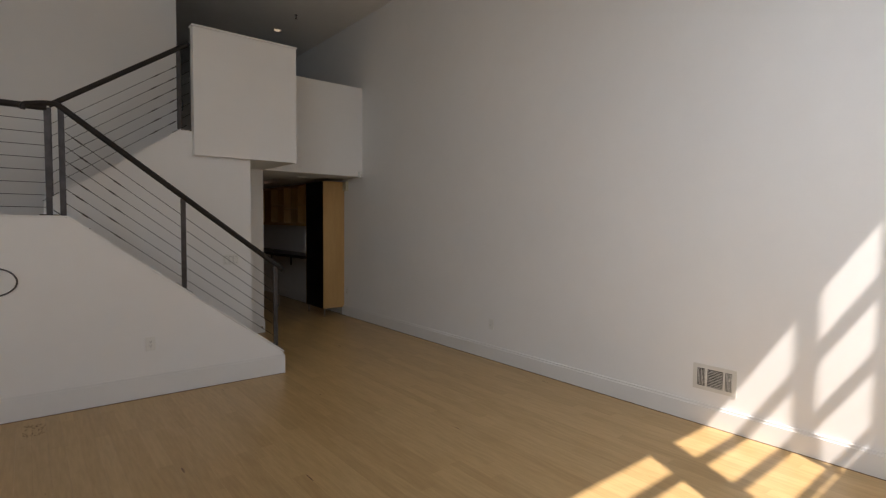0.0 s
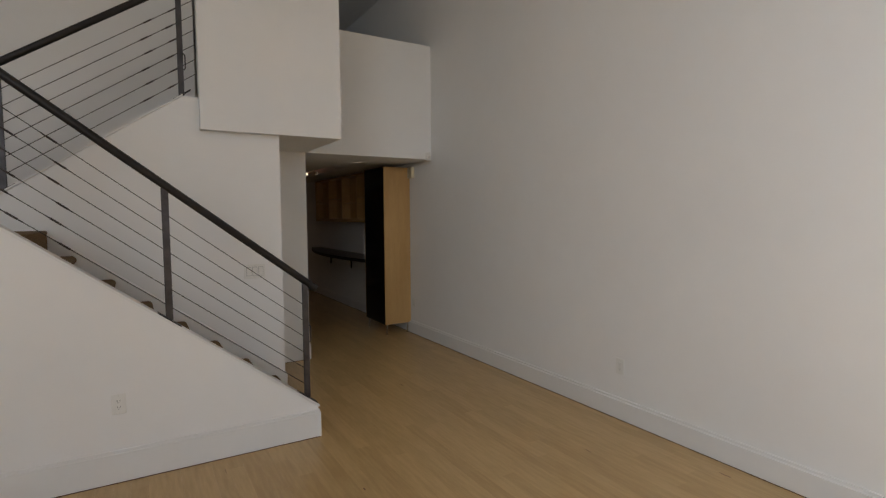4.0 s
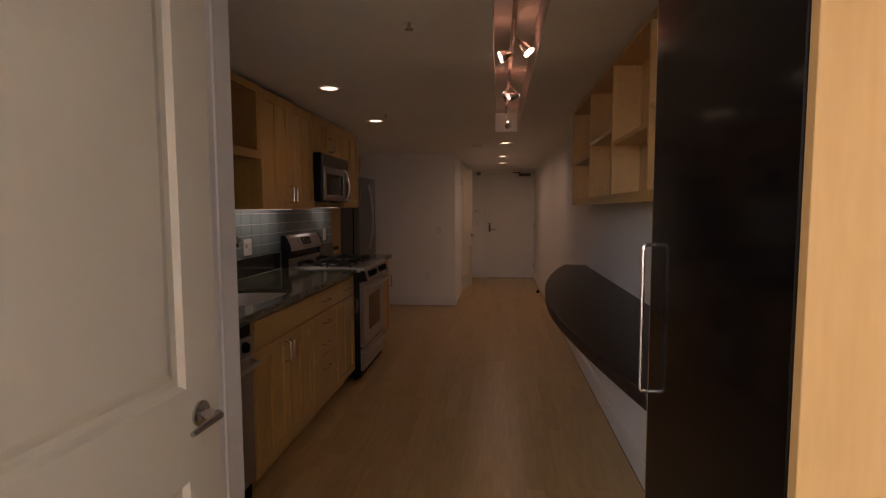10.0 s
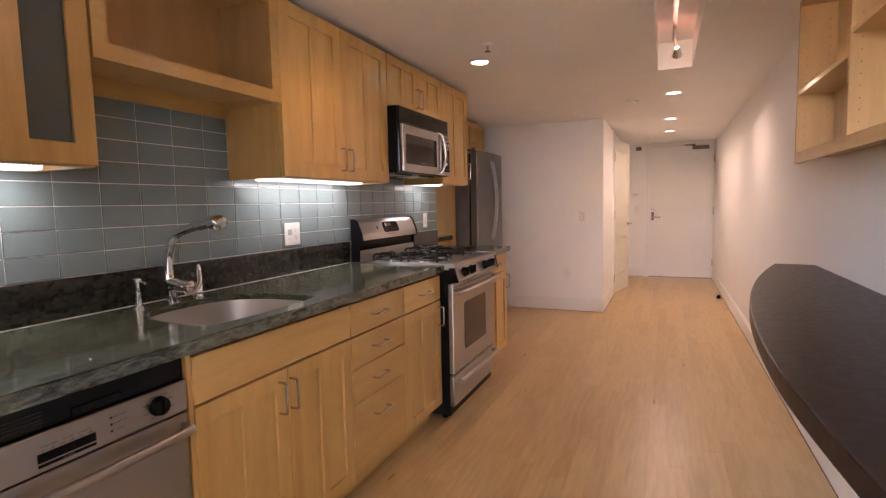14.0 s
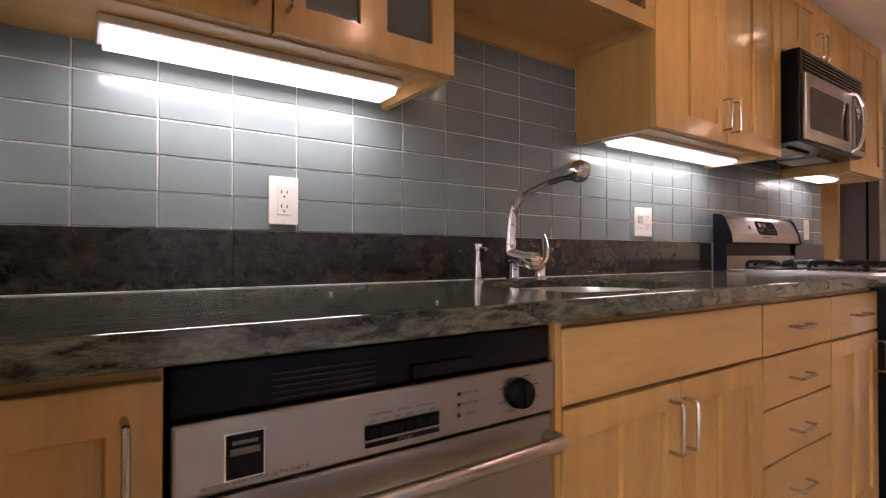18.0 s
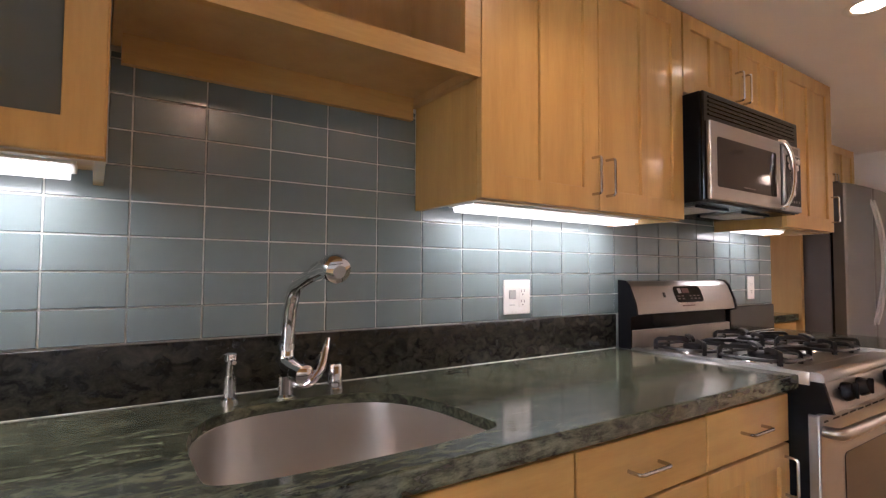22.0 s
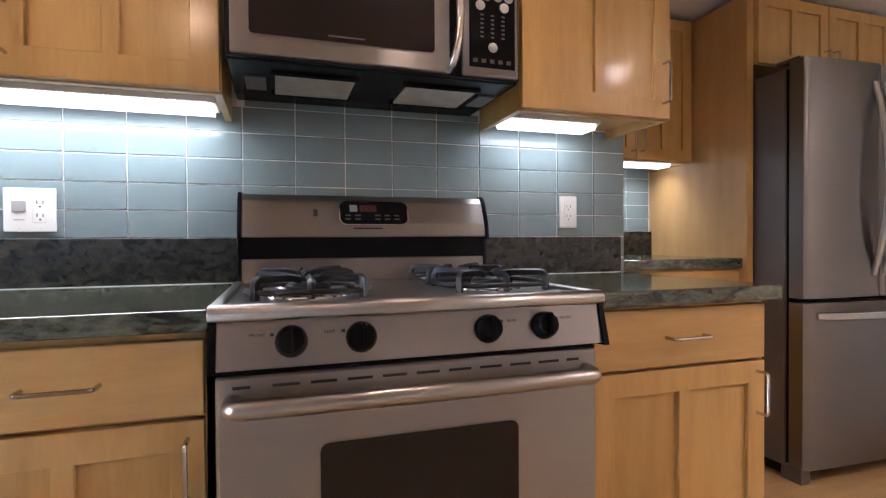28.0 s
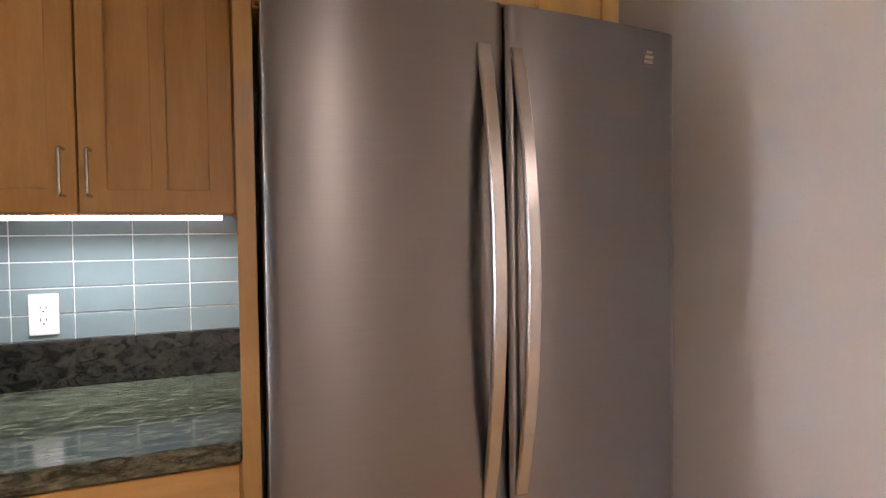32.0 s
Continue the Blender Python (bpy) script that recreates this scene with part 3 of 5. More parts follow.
t = thing("sink", (SC[0], SC[1], 0.70), "brushed stainless undermount sink bowl", "sink")
bm = bmesh.new()
loops = [ring(0.997, 0.878), ring(0.984, 0.878), ring(0.976, 0.862), ring(0.955, 0.75), ring(0.90, 0.712), ring(0.80, 0.704), ring(0.12, 0.700)]
vs = [[bm.verts.new(p) for p in lp] for lp in loops]
for a, b in zip(vs, vs[1:]):
    for i in range(len(a)):
        j = (i + 1) % len(a)
        bm.faces.new((a[i], a[j], b[j], b[i]))
bm.faces.new(vs[-1])
part("basin", bm, SINK, t, "", True)
part("drain", lathe([(0.045, 0.701), (0.045, 0.705), (0.036, 0.706), (0.03, 0.702)], (SC[0], SC[1], 0)), CHROME, t, "round chrome drain", True)

t = thing("faucet", (0.115, 0.352, 0.90), "chrome pull-out kitchen faucet with a curved side lever", "faucet")
part("base", lathe([(0.024, 0), (0.024, 0.004), (0.018, 0.008), (0.0165, 0.030), (0.0175, 0.048)], (0.115, 0.352, 0.9005)), CHROME, t, "", True)
barrel = bent([(0.090, 0.361, 1.010), (0.090, 0.361, 0.972), (0.140, 0.367, 0.960), (0.182, 0.372, 0.958), (0.194, 0.3735, 0.9575)], 0.028, 6)
part("body", tube(barrel, [0.0165 + 0.0065 * min(1, i / 5) for i in range(len(barrel) - 1)] + [0.012], 20), CHROME, t, "", True)
part("seam_ring", tube([(0.1445, 0.3675, 0.9598), (0.1475, 0.368, 0.9596)], 0.0235, 20), CHROME, t, "thin chrome seam ring", True)
sp = bent([(0.090, 0.361, 1.009), (0.092, 0.363, 1.080), (0.118, 0.368, 1.150), (0.240, 0.373, 1.182)], 0.075, 9)
part("collar", tube([(0.090, 0.361, 1.004), (0.090, 0.361, 1.016)], 0.0195, 20), CHROME, t, "", True)
part("spout", tube(sp, [0.0172 - 0.0015 * i / len(sp) for i in range(len(sp))], 18), CHROME, t, "", True)
part("spray_head", tube([(0.236, 0.373, 1.181), (0.246, 0.3733, 1.183), (0.290, 0.375, 1.191), (0.318, 0.376, 1.193), (0.338, 0.377, 1.190), (0.350, 0.3775, 1.186), (0.3535, 0.3778, 1.1845)], [0.0165, 0.0195, 0.0205, 0.0275, 0.0295, 0.026, 0.018], 20), CHROME, t, "", True)
part("nozzle", tube([(0.3530, 0.3778, 1.1846), (0.3560, 0.378, 1.1838)], 0.013, 14), KEYPAD, t, "grey spray nozzle", True)
part("lever", tube(bent([(0.168, 0.362, 0.938), (0.196, 0.380, 0.939), (0.190, 0.408, 0.968), (0.170, 0.424, 1.004), (0.156, 0.435, 1.031)], 0.02, 5), [0.010 + 0.004 * math.sin(k * 0.15) for k in range(18)] + [0.0095, 0.006], 12, squash=0.7), CHROME, t, "curved chrome lever handle", True)
t = thing("soap_dispenser", (0.088, 0.238, 0.90), "chrome soap dispenser beside the faucet", "soap dispenser")
part("base", lathe([(0.019, 0), (0.019, 0.006), (0.013, 0.010), (0.012, 0.055)], (0.088, 0.238, 0.9005)), CHROME, t, "", True)
part("pump", lathe([(0.008, 0.055), (0.008, 0.085), (0.015, 0.088), (0.015, 0.103), (0.006, 0.106)], (0.088, 0.238, 0.9005)), CHROME, t, "", True)
part("spout", tube([(0.091, 0.238, 0.995), (0.128, 0.238, 0.990)], 0.005, 8), CHROME, t, "", True)
t = thing("air_gap", (0.097, 0.478, 0.90), "small chrome air gap cap beside the faucet", "air gap")
part("cap", lathe([(0.022, 0), (0.022, 0.004), (0.0185, 0.006), (0.0185, 0.056), (0.015, 0.061), (0.002, 0.062)], (0.097, 0.478, 0.9005)), CHROME, t, "", True)

for cx, cy, cr in ((0.310, -0.293, 0.0035), (0.560, -0.224, 0.0028)):
    t = thing("crumb", (cx, cy, 0.9), "tiny white crumb on the granite countertop", "crumb")
    part("grain", lathe([(cr * 0.7, 0.0003), (cr, cr * 0.5), (cr * 0.75, cr * 1.1), (cr * 0.2, cr * 1.4)], (cx, cy, 0.9), n=7), GROUT, t)

# ---- wall cabinets ----
UF = 0.312


def wall_cabinet(y0, y1, z0, z1, label, front=UF, x=0.0035):
    t = thing("wall_cabinet", (x, y0, z0), label, "cabinet", "kitchen wall cabinets")
    f = front - 0.021
    part("side_panel", box(x, f, y0, y0 + 0.018, z0, z1), MAPLE, t)
    part("side_panel", box(x, f, y1 - 0.018, y1, z0, z1), MAPLE, t)
    part("top_panel", box(x, f, y0 + 0.018, y1 - 0.018, z1 - 0.018, z1), MAPLE_H, t)
    part("bottom_panel", box(x, f, y0 + 0.018, y1 - 0.018, z0 + 0.03, z0 + 0.048), MAPLE_H, t)
    part("back_panel", box(x, x + 0.006, y0 + 0.018, y1 - 0.018, z0 + 0.048, z1 - 0.018), MAPLE, t)
    part("light_rail", boxes((f - 0.02, f, y0 + 0.018, y1 - 0.018, z0, z0 + 0.03)), MAPLE_H, t)
    return t


UT = 2.098
t = wall_cabinet(-0.828, -0.004, 1.362, UT, "maple wall cabinet with frosted glass doors")
shaker(t, -0.824, -0.4045, 1.366, UT - 0.003, UF, (-0.434, 1.515, -0.434, 1.408), pane=FROST, stile=0.058, mid=0.06)
shaker(t, -0.4005, -0.007, 1.366, UT - 0.003, UF, (-0.378, 1.515, -0.378, 1.408), pane=FROST, stile=0.058, mid=0.06)
t = thing("open_shelf_cabinet", (0.0035, 0.0, 1.665), "open maple wall cabinet above the sink", "cabinet", "kitchen wall cabinets")
for nm, q in (("side_panel", (0.0035, UF - 0.0205, 0.001, 0.019, 1.665, UT)), ("side_panel", (0.0035, UF - 0.0205, 0.739, 0.757, 1.665, UT)), ("top_panel", (0.0035, UF - 0.0205, 0.019, 0.739, UT - 0.018, UT)), ("bottom_panel", (0.0035, UF - 0.0205, 0.019, 0.739, 1.69, 1.708)), ("back_panel", (0.0035, 0.01, 0.019, 0.739, 1.708, UT - 0.018))):
    part(nm, box(*q), PLY, t)
part("face_frame", boxes((UF - 0.02, UF, 0.001, 0.048, 1.665, UT), (UF - 0.02, UF, 0.710, 0.757, 1.665, UT), (UF - 0.02, UF, 0.048, 0.710, 1.665, 1.712), (UF - 0.02, UF, 0.048, 0.710, UT - 0.045, UT)), MAPLE_H, t)
part("back_rail", box(0.0035, 0.022, 0.0195, 0.7385, 1.625, 1.6898), MAPLE_H, t)
t = wall_cabinet(0.759, 1.643, 1.364, UT, "maple wall cabinet with two doors")
shaker(t, 0.761, 1.198, 1.368, UT - 0.003, UF, (1.170, 1.518, 1.170, 1.412), stile=0.062)
shaker(t, 1.202, 1.640, 1.368, UT - 0.003, UF, (1.232, 1.518, 1.232, 1.412), stile=0.062)
t = wall_cabinet(1.646, 2.408, 1.808, UT, "small maple wall cabinet above the microwave")
shaker(t, 1.649, 2.030, 1.812, UT - 0.003, UF, (2.004, 1.955, 2.004, 1.845), stile=0.05)
shaker(t, 2.034, 2.405, 1.812, UT - 0.003, UF, (2.060, 1.955, 2.060, 1.845), stile=0.05)
t = wall_cabinet(2.411, 2.920, 1.382, UT, "single door maple wall cabinet beside the microwave")
shaker(t, 2.414, 2.917, 1.386, UT - 0.003, UF, (2.890, 1.552, 2.890, 1.432), stile=0.06)
t = wall_cabinet(2.989, 3.740, 1.398, UT, "maple wall cabinet with two doors in the recess", -0.450, -0.768)
part("filler", box(-0.47, -0.450, 2.990, 3.066, 1.398, UT), MAPLE, t)
shaker(t, 3.070, 3.398, 1.402, UT - 0.003, -0.450, (3.374, 1.545, 3.374, 1.440))
shaker(t, 3.402, 3.728, 1.402, UT - 0.003, -0.450, (3.426, 1.545, 3.426, 1.440))
t = wall_cabinet(3.780, 4.64, 1.79, UT, "maple cabinet above the refrigerator", -0.125, -0.768)
shaker(t, 3.784, 4.208, 1.794, UT - 0.003, -0.125, (4.185, 1.88, 4.185, 1.82), stile=0.05)
shaker(t, 4.212, 4.636, 1.794, UT - 0.003, -0.125, (4.235, 1.88, 4.235, 1.82), stile=0.05)
# lights under the cabinets
for tx, ty0, ty1, tz in TUBES:
    t = thing("under_cabinet_light", (tx, ty0, tz), "slim white fluorescent light under the wall cabinet", "light fixture", "under cabinet lights")
    part("housing", box(tx - 0.06, tx + 0.06, ty0 - 0.01, ty1 + 0.01, tz + 0.012, tz + 0.029, 0.003), PLATE, t)
    part("diffuser", prism([(tx - 0.050, tz + 0.012), (tx - 0.040, tz - 0.003), (tx + 0.040, tz - 0.003), (tx + 0.050, tz + 0.012)], "y", ty0, ty1), TUBELENS, t, "glowing ribbed diffuser")
    bm = bmesh.new()
    for i in range(int((ty1 - ty0) / 0.012)):
        bx(bm, tx + 0.0505, tx + 0.0585, ty0 + 0.003 + i * 0.012, ty0 + 0.009 + i * 0.012, tz + 0.002, tz + 0.0118)
    part("lens_ribs", bm, RIBLENS, t, "faintly lit lens ribs")


# ---- writing ----
def words(text, size, at, parent, material, name="lettering", turn=(90, 0, 90), wide=1.0):
    """Flat lettering that faces along x by default."""
    cu = bpy.data.curves.new("letters", "FONT")
    cu.body, cu.size, cu.align_x, cu.align_y = text, size, "CENTER", "CENTER"
    ob = bpy.data.objects.new("letters", cu)
    scene.collection.objects.link(ob)
    bpy.context.view_layer.update()
    mesh = bpy.data.meshes.new_from_object(ob.evaluated_get(bpy.context.evaluated_depsgraph_get()))
    bpy.data.objects.remove(ob)
    mesh.transform(pose(*(Vector(at) - origin(parent)), *turn) @ Matrix.Diagonal((wide, 1, 1, 1)))
    mesh.materials.clear()
    mesh.materials.append(material)
    o = new(name, mesh)
    o.parent = parent
    return o


# ---- dishwasher ----
t = thing("dishwasher", (0.3, -0.3, 0), "stainless steel dishwasher with a bar handle", "dishwasher")
part("body", box(0.02, 0.585, -0.598, -0.019, 0.02, 0.856), BLACK, t)
part("top_strip", box(0.586, 0.603, -0.598, -0.021, 0.797, 0.855, 0.003), BLACK, t, "black vent strip")
for i in range(5):
    part("vent_slot", box(0.6035, 0.606, -0.49, -0.355, 0.803 + i * 0.0075, 0.8055 + i * 0.0075), SLOT, t)
part("latch", box(0.6035, 0.609, -0.30, -0.19, 0.800, 0.822, 0.003), BLACK, t)
panel = part("control_panel", box(0.586, 0.617, -0.598, -0.023, 0.7135, 0.796, 0.004), STEEL, t)
part("badge_rim", box(0.6171, 0.6180, -0.5465, -0.5025, 0.7250, 0.7775), BRIGHT, panel, "thin silver badge rim")
part("badge", box(0.6181, 0.6195, -0.5445, -0.5045, 0.7272, 0.7752), BLACK, panel, "black badge with a dim mark")
for z, w, h in ((0.7665, 0.028, 0.0020), (0.7565, 0.032, 0.0036)):
    part("badge_line", box(0.6196, 0.6200, -0.5245 - w / 2, -0.5245 + w / 2, z - h, z + h), GREYSIDE, panel)
tray = part("button_tray", box(0.6172, 0.6195, -0.376, -0.261, 0.7355, 0.754), BLACK, panel, "row of black buttons")
part("option_bar", box(0.6172, 0.6195, -0.376, -0.261, 0.7255, 0.7315), BLACK, panel, "thin black label bar")
for i in range(6):
    part("button", box(0.6196, 0.623, -0.374 + i * 0.0187, -0.3575 + i * 0.0187, 0.7375, 0.7525, 0.0015, 1), BLACK, tray)
words("HI TEMP WASH", 0.0050, (0.6175, -0.353, 0.7665), panel, SLOT)
words("SANITIZE", 0.0050, (0.6175, -0.317, 0.7665), panel, SLOT)
words("POWER DRY", 0.0050, (0.6175, -0.283, 0.7665), panel, SLOT)
for i in range(6):
    words(("ON", "OFF")[i % 2], 0.005, (0.6175, -0.365 + i * 0.0187, 0.7585), panel, SLOT)
words("OPTIONS", 0.0055, (0.6200, -0.318, 0.7285), panel, BRIGHT)
words("PRECISION WASH SYSTEM - ULTRA QUIET III", 0.0065, (0.6175, -0.510, 0.7222), panel, SLOT, wide=0.93)
for i, s in enumerate(("DELAY START", "HEATED DRY", "CLEAN")):
    part("indicator", box(0.6172, 0.6185, -0.2275, -0.2225, 0.7690 - i * 0.0155, 0.774 - i * 0.0155), RED if i == 2 else SLOT, panel)
    words(s, 0.0055, (0.6175, -0.204, 0.7715 - i * 0.0155), panel, SLOT)
knob = part("knob", lathe([(0.0245, 0), (0.0245, 0.004), (0.0215, 0.016), (0.019, 0.018)], (0.6172, -0.106, 0.755), "x"), BLACK, panel, "round black dial", True)
part("grip", box(0.634, 0.641, -0.109, -0.103, 0.737, 0.773, 0.002), BLACK, knob)
for i in range(8):
    a = radians(20 + i * 45)
    part("dial_mark", box(0.6172, 0.6178, -0.106 + 0.037 * math.cos(a) - 0.008, -0.106 + 0.037 * math.cos(a) + 0.008, 0.7542 + 0.028 * math.sin(a), 0.7552 + 0.028 * math.sin(a)), SLOT, panel)
door = part("door", box(0.586, 0.613, -0.598, -0.023, 0.115, 0.709, 0.005), STEEL, t)
hp = bent([(0.612, -0.585, 0.672), (0.652, -0.585, 0.672), (0.656, -0.30, 0.672), (0.652, -0.036, 0.672), (0.612, -0.036, 0.672)], 0.028, 6)
part("handle", tube(hp, 0.0115, 12), STEEL_TOP, door, "long stainless bar handle", True)
part("kick_plate", box(0.02, 0.54, -0.598, -0.021, 0.0, 0.10), BLACK, t)

# ---- gas range ----
t = thing("gas_range", (0.35, 2.03, 0), "stainless steel gas range with four burners", "range")
Y0, Y1 = 1.659, 2.398
part("body", box(0.03, 0.655, Y0, Y1, 0.03, 0.872), BLACK, t, "black enamel range sides")
top = part("cooktop", prism([(0.06, 0.873), (0.06, 0.892), (0.085, 0.902), (0.664, 0.902), (0.664, 0.880), (0.656, 0.873)], "y", Y0 + 0.014, Y1 - 0.014), STEEL_TOP, t)
part("front_lip", prism([(0.6645, 0.8850), (0.6645, 0.9045), (0.672, 0.9115), (0.688, 0.9120), (0.698, 0.9075), (0.7015, 0.8990), (0.7015, 0.8875), (0.698, 0.8850)], "y", Y0 - 0.006, Y1 + 0.006, 0.0015, 1), STEEL_TOP, top, "polished rolled front lip", True)
for ya, yb in ((Y0 - 0.006, Y0 + 0.0135), (Y1 - 0.0135, Y1 + 0.006)):
    part("side_rim", prism([(0.085, 0.873), (0.085, 0.9055), (0.100, 0.9105), (0.6640, 0.9105), (0.6640, 0.873)], "y", ya, yb, 0.0025, 2), STEEL_TOP, top, "", True)
part("well", box(0.10, 0.600, Y0 + 0.045, Y1 - 0.045, 0.9022, 0.9035, 0.0006, 1), STEEL_TOP, top)
bg = part("backguard", prism([(0.028, 0.893), (0.078, 0.893), (0.078, 0.968), (0.028, 0.968)], "y", Y0 + 0.006, Y1 - 0.006, 0.003), STEEL, t)
part("vent_gap", box(0.030, 0.070, Y0 + 0.006, Y1 - 0.006, 0.9685, 1.030), BLACK, bg, "black vent gap")
upper = part("control_back", prism([(0.028, 1.030), (0.105, 1.030), (0.098, 1.070), (0.072, 1.135), (0.055, 1.152), (0.028, 1.155)], "y", Y0 + 0.010, Y1 - 0.010, 0.003), STEEL, t)
for ya, yb in ((Y0, Y0 + 0.0095), (Y1 - 0.0095, Y1)):
    part("end_cap", prism([(0.026, 0.90), (0.080, 0.90), (0.082, 1.02), (0.109, 1.028), (0.102, 1.072), (0.075, 1.139), (0.056, 1.157), (0.026, 1.160)], "y", ya, yb), BLACK, t, "black plastic end cap")
TILT = math.degrees(math.atan2(0.026, 0.065))


def on_back(u, v, out=0.0):
    """A place on the sloped back panel: u along y, v up the slope from its foot."""
    a = radians(TILT)
    return Vector((0.0985 - v * math.sin(a) + out * math.cos(a), u, 1.070 + v * math.cos(a) + out * math.sin(a)))


def back_plate(u0, u1, v0, v1, lift, material, parent, name, label=""):
    bm = bmesh.new()
    vs = [bm.verts.new(on_back(u, v, o)) for o in (-0.002, lift) for u, v in ((u0, v0), (u1, v0), (u1, v1), (u0, v1))]
    for f in ((3, 2, 1, 0), (4, 5, 6, 7), (0, 1, 5, 4), (1, 2, 6, 5), (2, 3, 7, 6), (3, 0, 4, 7)):
        bm.faces.new([vs[i] for i in f])
    return part(name, bm, material, parent, label)


def back_round(u0, u1, v0, v1, rad, lift, material, parent, name, label=""):
    bm = bmesh.new()
    pts = [(cu + rad * math.cos(radians(a0 + k * 15)), cv + rad * math.sin(radians(a0 + k * 15))) for cu, cv, a0 in ((u1 - rad, v1 - rad, 0), (u0 + rad, v1 - rad, 90), (u0 + rad, v0 + rad, 180), (u1 - rad, v0 + rad, 270)) for k in range(7)]
    lo, hi = [bm.verts.new(on_back(u, v, -0.002)) for u, v in pts], [bm.verts.new(on_back(u, v, lift)) for u, v in pts]
    bm.faces.new(lo), bm.faces.new(hi)
    for k in range(len(pts)):
        bm.faces.new((lo[k], lo[k - 1], hi[k - 1], hi[k]))
    return part(name, bm, material, parent, label)


disp = back_round(1.938, 2.138, -0.003, 0.066, 0.020, 0.0032, BLACK, upper, "display", "black clock display with silver rim")
back_round(1.9345, 2.1415, -0.0065, 0.0695, 0.0235, 0.0018, CHROME, disp, "rim")
back_plate(1.995, 2.045, 0.036, 0.057, 0.0037, RED, disp, "digits", "dim red clock digits")
back_plate(1.966, 1.988, 0.036, 0.057, 0.0038, KEYPAD, disp, "button")
for i in range(6):
    for j in range(2):
        if i != 2:
            back_plate(1.952 + i * 0.029, 1.968 + i * 0.029, 0.010 + j * 0.012, 0.014 + j * 0.012, 0.0037, GREYSIDE, disp, "button")
back_plate(1.862, 1.874, 0.022, 0.042, 0.002, SLOT, upper, "latch_slot")
back_plate(1.975, 2.06, -0.018, -0.014, 0.0006, RED, upper, "mark")
for bxc, byc, br in ((0.235, 1.825, 0.040), (0.470, 1.825, 0.047), (0.235, 2.24, 0.047), (0.470, 2.24, 0.040)):
    part("burner", lathe([(br * 1.35, 0.9036), (br * 1.3, 0.909), (br, 0.912), (br, 0.924), (br * 0.86, 0.929), (br * 0.3, 0.931)], (bxc, byc, 0)), IRON, t, "black burner cap", True)
    part("burner_ring", lathe([(br * 1.95, 0.9036), (br * 1.92, 0.9060), (br * 1.5, 0.9075), (br * 1.38, 0.9115)], (bxc, byc, 0)), CHROME, t, "shiny drip ring", True)
for byc in (1.825, 2.24):
    bm = bmesh.new()
    for cx in (0.235, 0.470):
        # a low rounded loop round each burner, with four fingers that rise over it
        loop = []
        for k in range(33):
            s = k * 2 * math.pi / 32
            cs, sn = math.cos(s), math.sin(s)
            loop.append((cx + 0.108 * math.copysign(abs(cs) ** 0.55, cs), byc + 0.122 * math.copysign(abs(sn) ** 0.55, sn), 0.918))
        tube(loop, 0.0078, 8, bm, squash=0.75, caps=False)
        for sx, sy in ((1, 1), (-1, 1), (1, -1), (-1, -1)):
            ex, ey = cx + sx * 0.092, byc + sy * 0.104
            tube(bent([(ex, ey, 0.9045), (ex, ey, 0.944), (cx + sx * 0.034, byc + sy * 0.038, 0.943), (cx + sx * 0.016, byc + sy * 0.018, 0.935)], 0.014, 4), 0.0088, 4, bm)
        for sx in (1, -1):
            tube(bent([(cx + sx * 0.107, byc, 0.9045), (cx + sx * 0.107, byc, 0.940), (cx + sx * 0.040, byc, 0.943)], 0.014, 4), 0.0078, 4, bm)
    part("grate", bm, IRON, t, "black cast iron grate", True)
cp = part("control_panel", prism([(0.640, 0.884), (0.6925, 0.884), (0.712, 0.807), (0.640, 0.807)], "y", Y0 + 0.008, Y1 - 0.008), STEEL, t)
for ya, yb in ((Y0 - 0.004, Y0 + 0.0075), (Y1 - 0.0075, Y1 + 0.004)):
    part("end_cap", prism([(0.640, 0.8845), (0.696, 0.8845), (0.719, 0.803), (0.640, 0.797)], "y", ya, yb), BLACK, t, "black plastic end cap")
for k, yk in enumerate((1.784, 1.902, 2.142, 2.261)):
    kn = part("knob", tube([(0.7005, yk, 0.8475), (0.7085, yk, 0.8500), (0.721, yk, 0.8535), (0.726, yk, 0.8550)], [0.0275, 0.027, 0.0235, 0.020], 20), BLACK, cp, "round black burner knob", True)
    part("grip", box(0.721, 0.737, yk - 0.004, yk + 0.004, 0.833, 0.878, 0.003), BLACK, kn)
    words(("FRONT", "REAR", "REAR", "FRONT")[k], 0.008, (0.7012, yk + (-0.055 if k < 2 else 0.05), 0.861), cp, SLOT, turn=(104, 0, 90))
    part("mark", box(0.6965, 0.7010, yk + (-0.034 if k < 2 else 0.026), yk + (-0.028 if k < 2 else 0.032), 0.858, 0.863), SLOT, cp)
part("gap_strip", box(0.640, 0.672, Y0 + 0.004, Y1 - 0.004, 0.7925, 0.8065), BLACK, t, "black gap above the oven door")
door = part("oven_door", box(0.640, 0.683, Y0 + 0.003, Y1 - 0.003, 0.275, 0.792, 0.006), STEEL, t)
for i in range(11):
    ya = Y0 + 0.03 + i * 0.0635
    part("vent_slot", box(0.6832, 0.6842, ya, ya + (0.045 if 0 < i < 10 else 0.028), 0.7685, 0.7735), SLOT, door)
WIN = []
for cx, cz, a0 in ((2.199, 0.646, 0), (1.846, 0.646, 90), (1.846, 0.395, 180), (2.199, 0.395, 270)):
    WIN += [(cx + 0.015 * math.cos(radians(a0 + s)), cz + 0.015 * math.sin(radians(a0 + s))) for s in (0, 30, 60, 90)]
part("oven_window", prism(WIN, "x", 0.6832, 0.6855), DARKGLASS, door, "dark oven window")
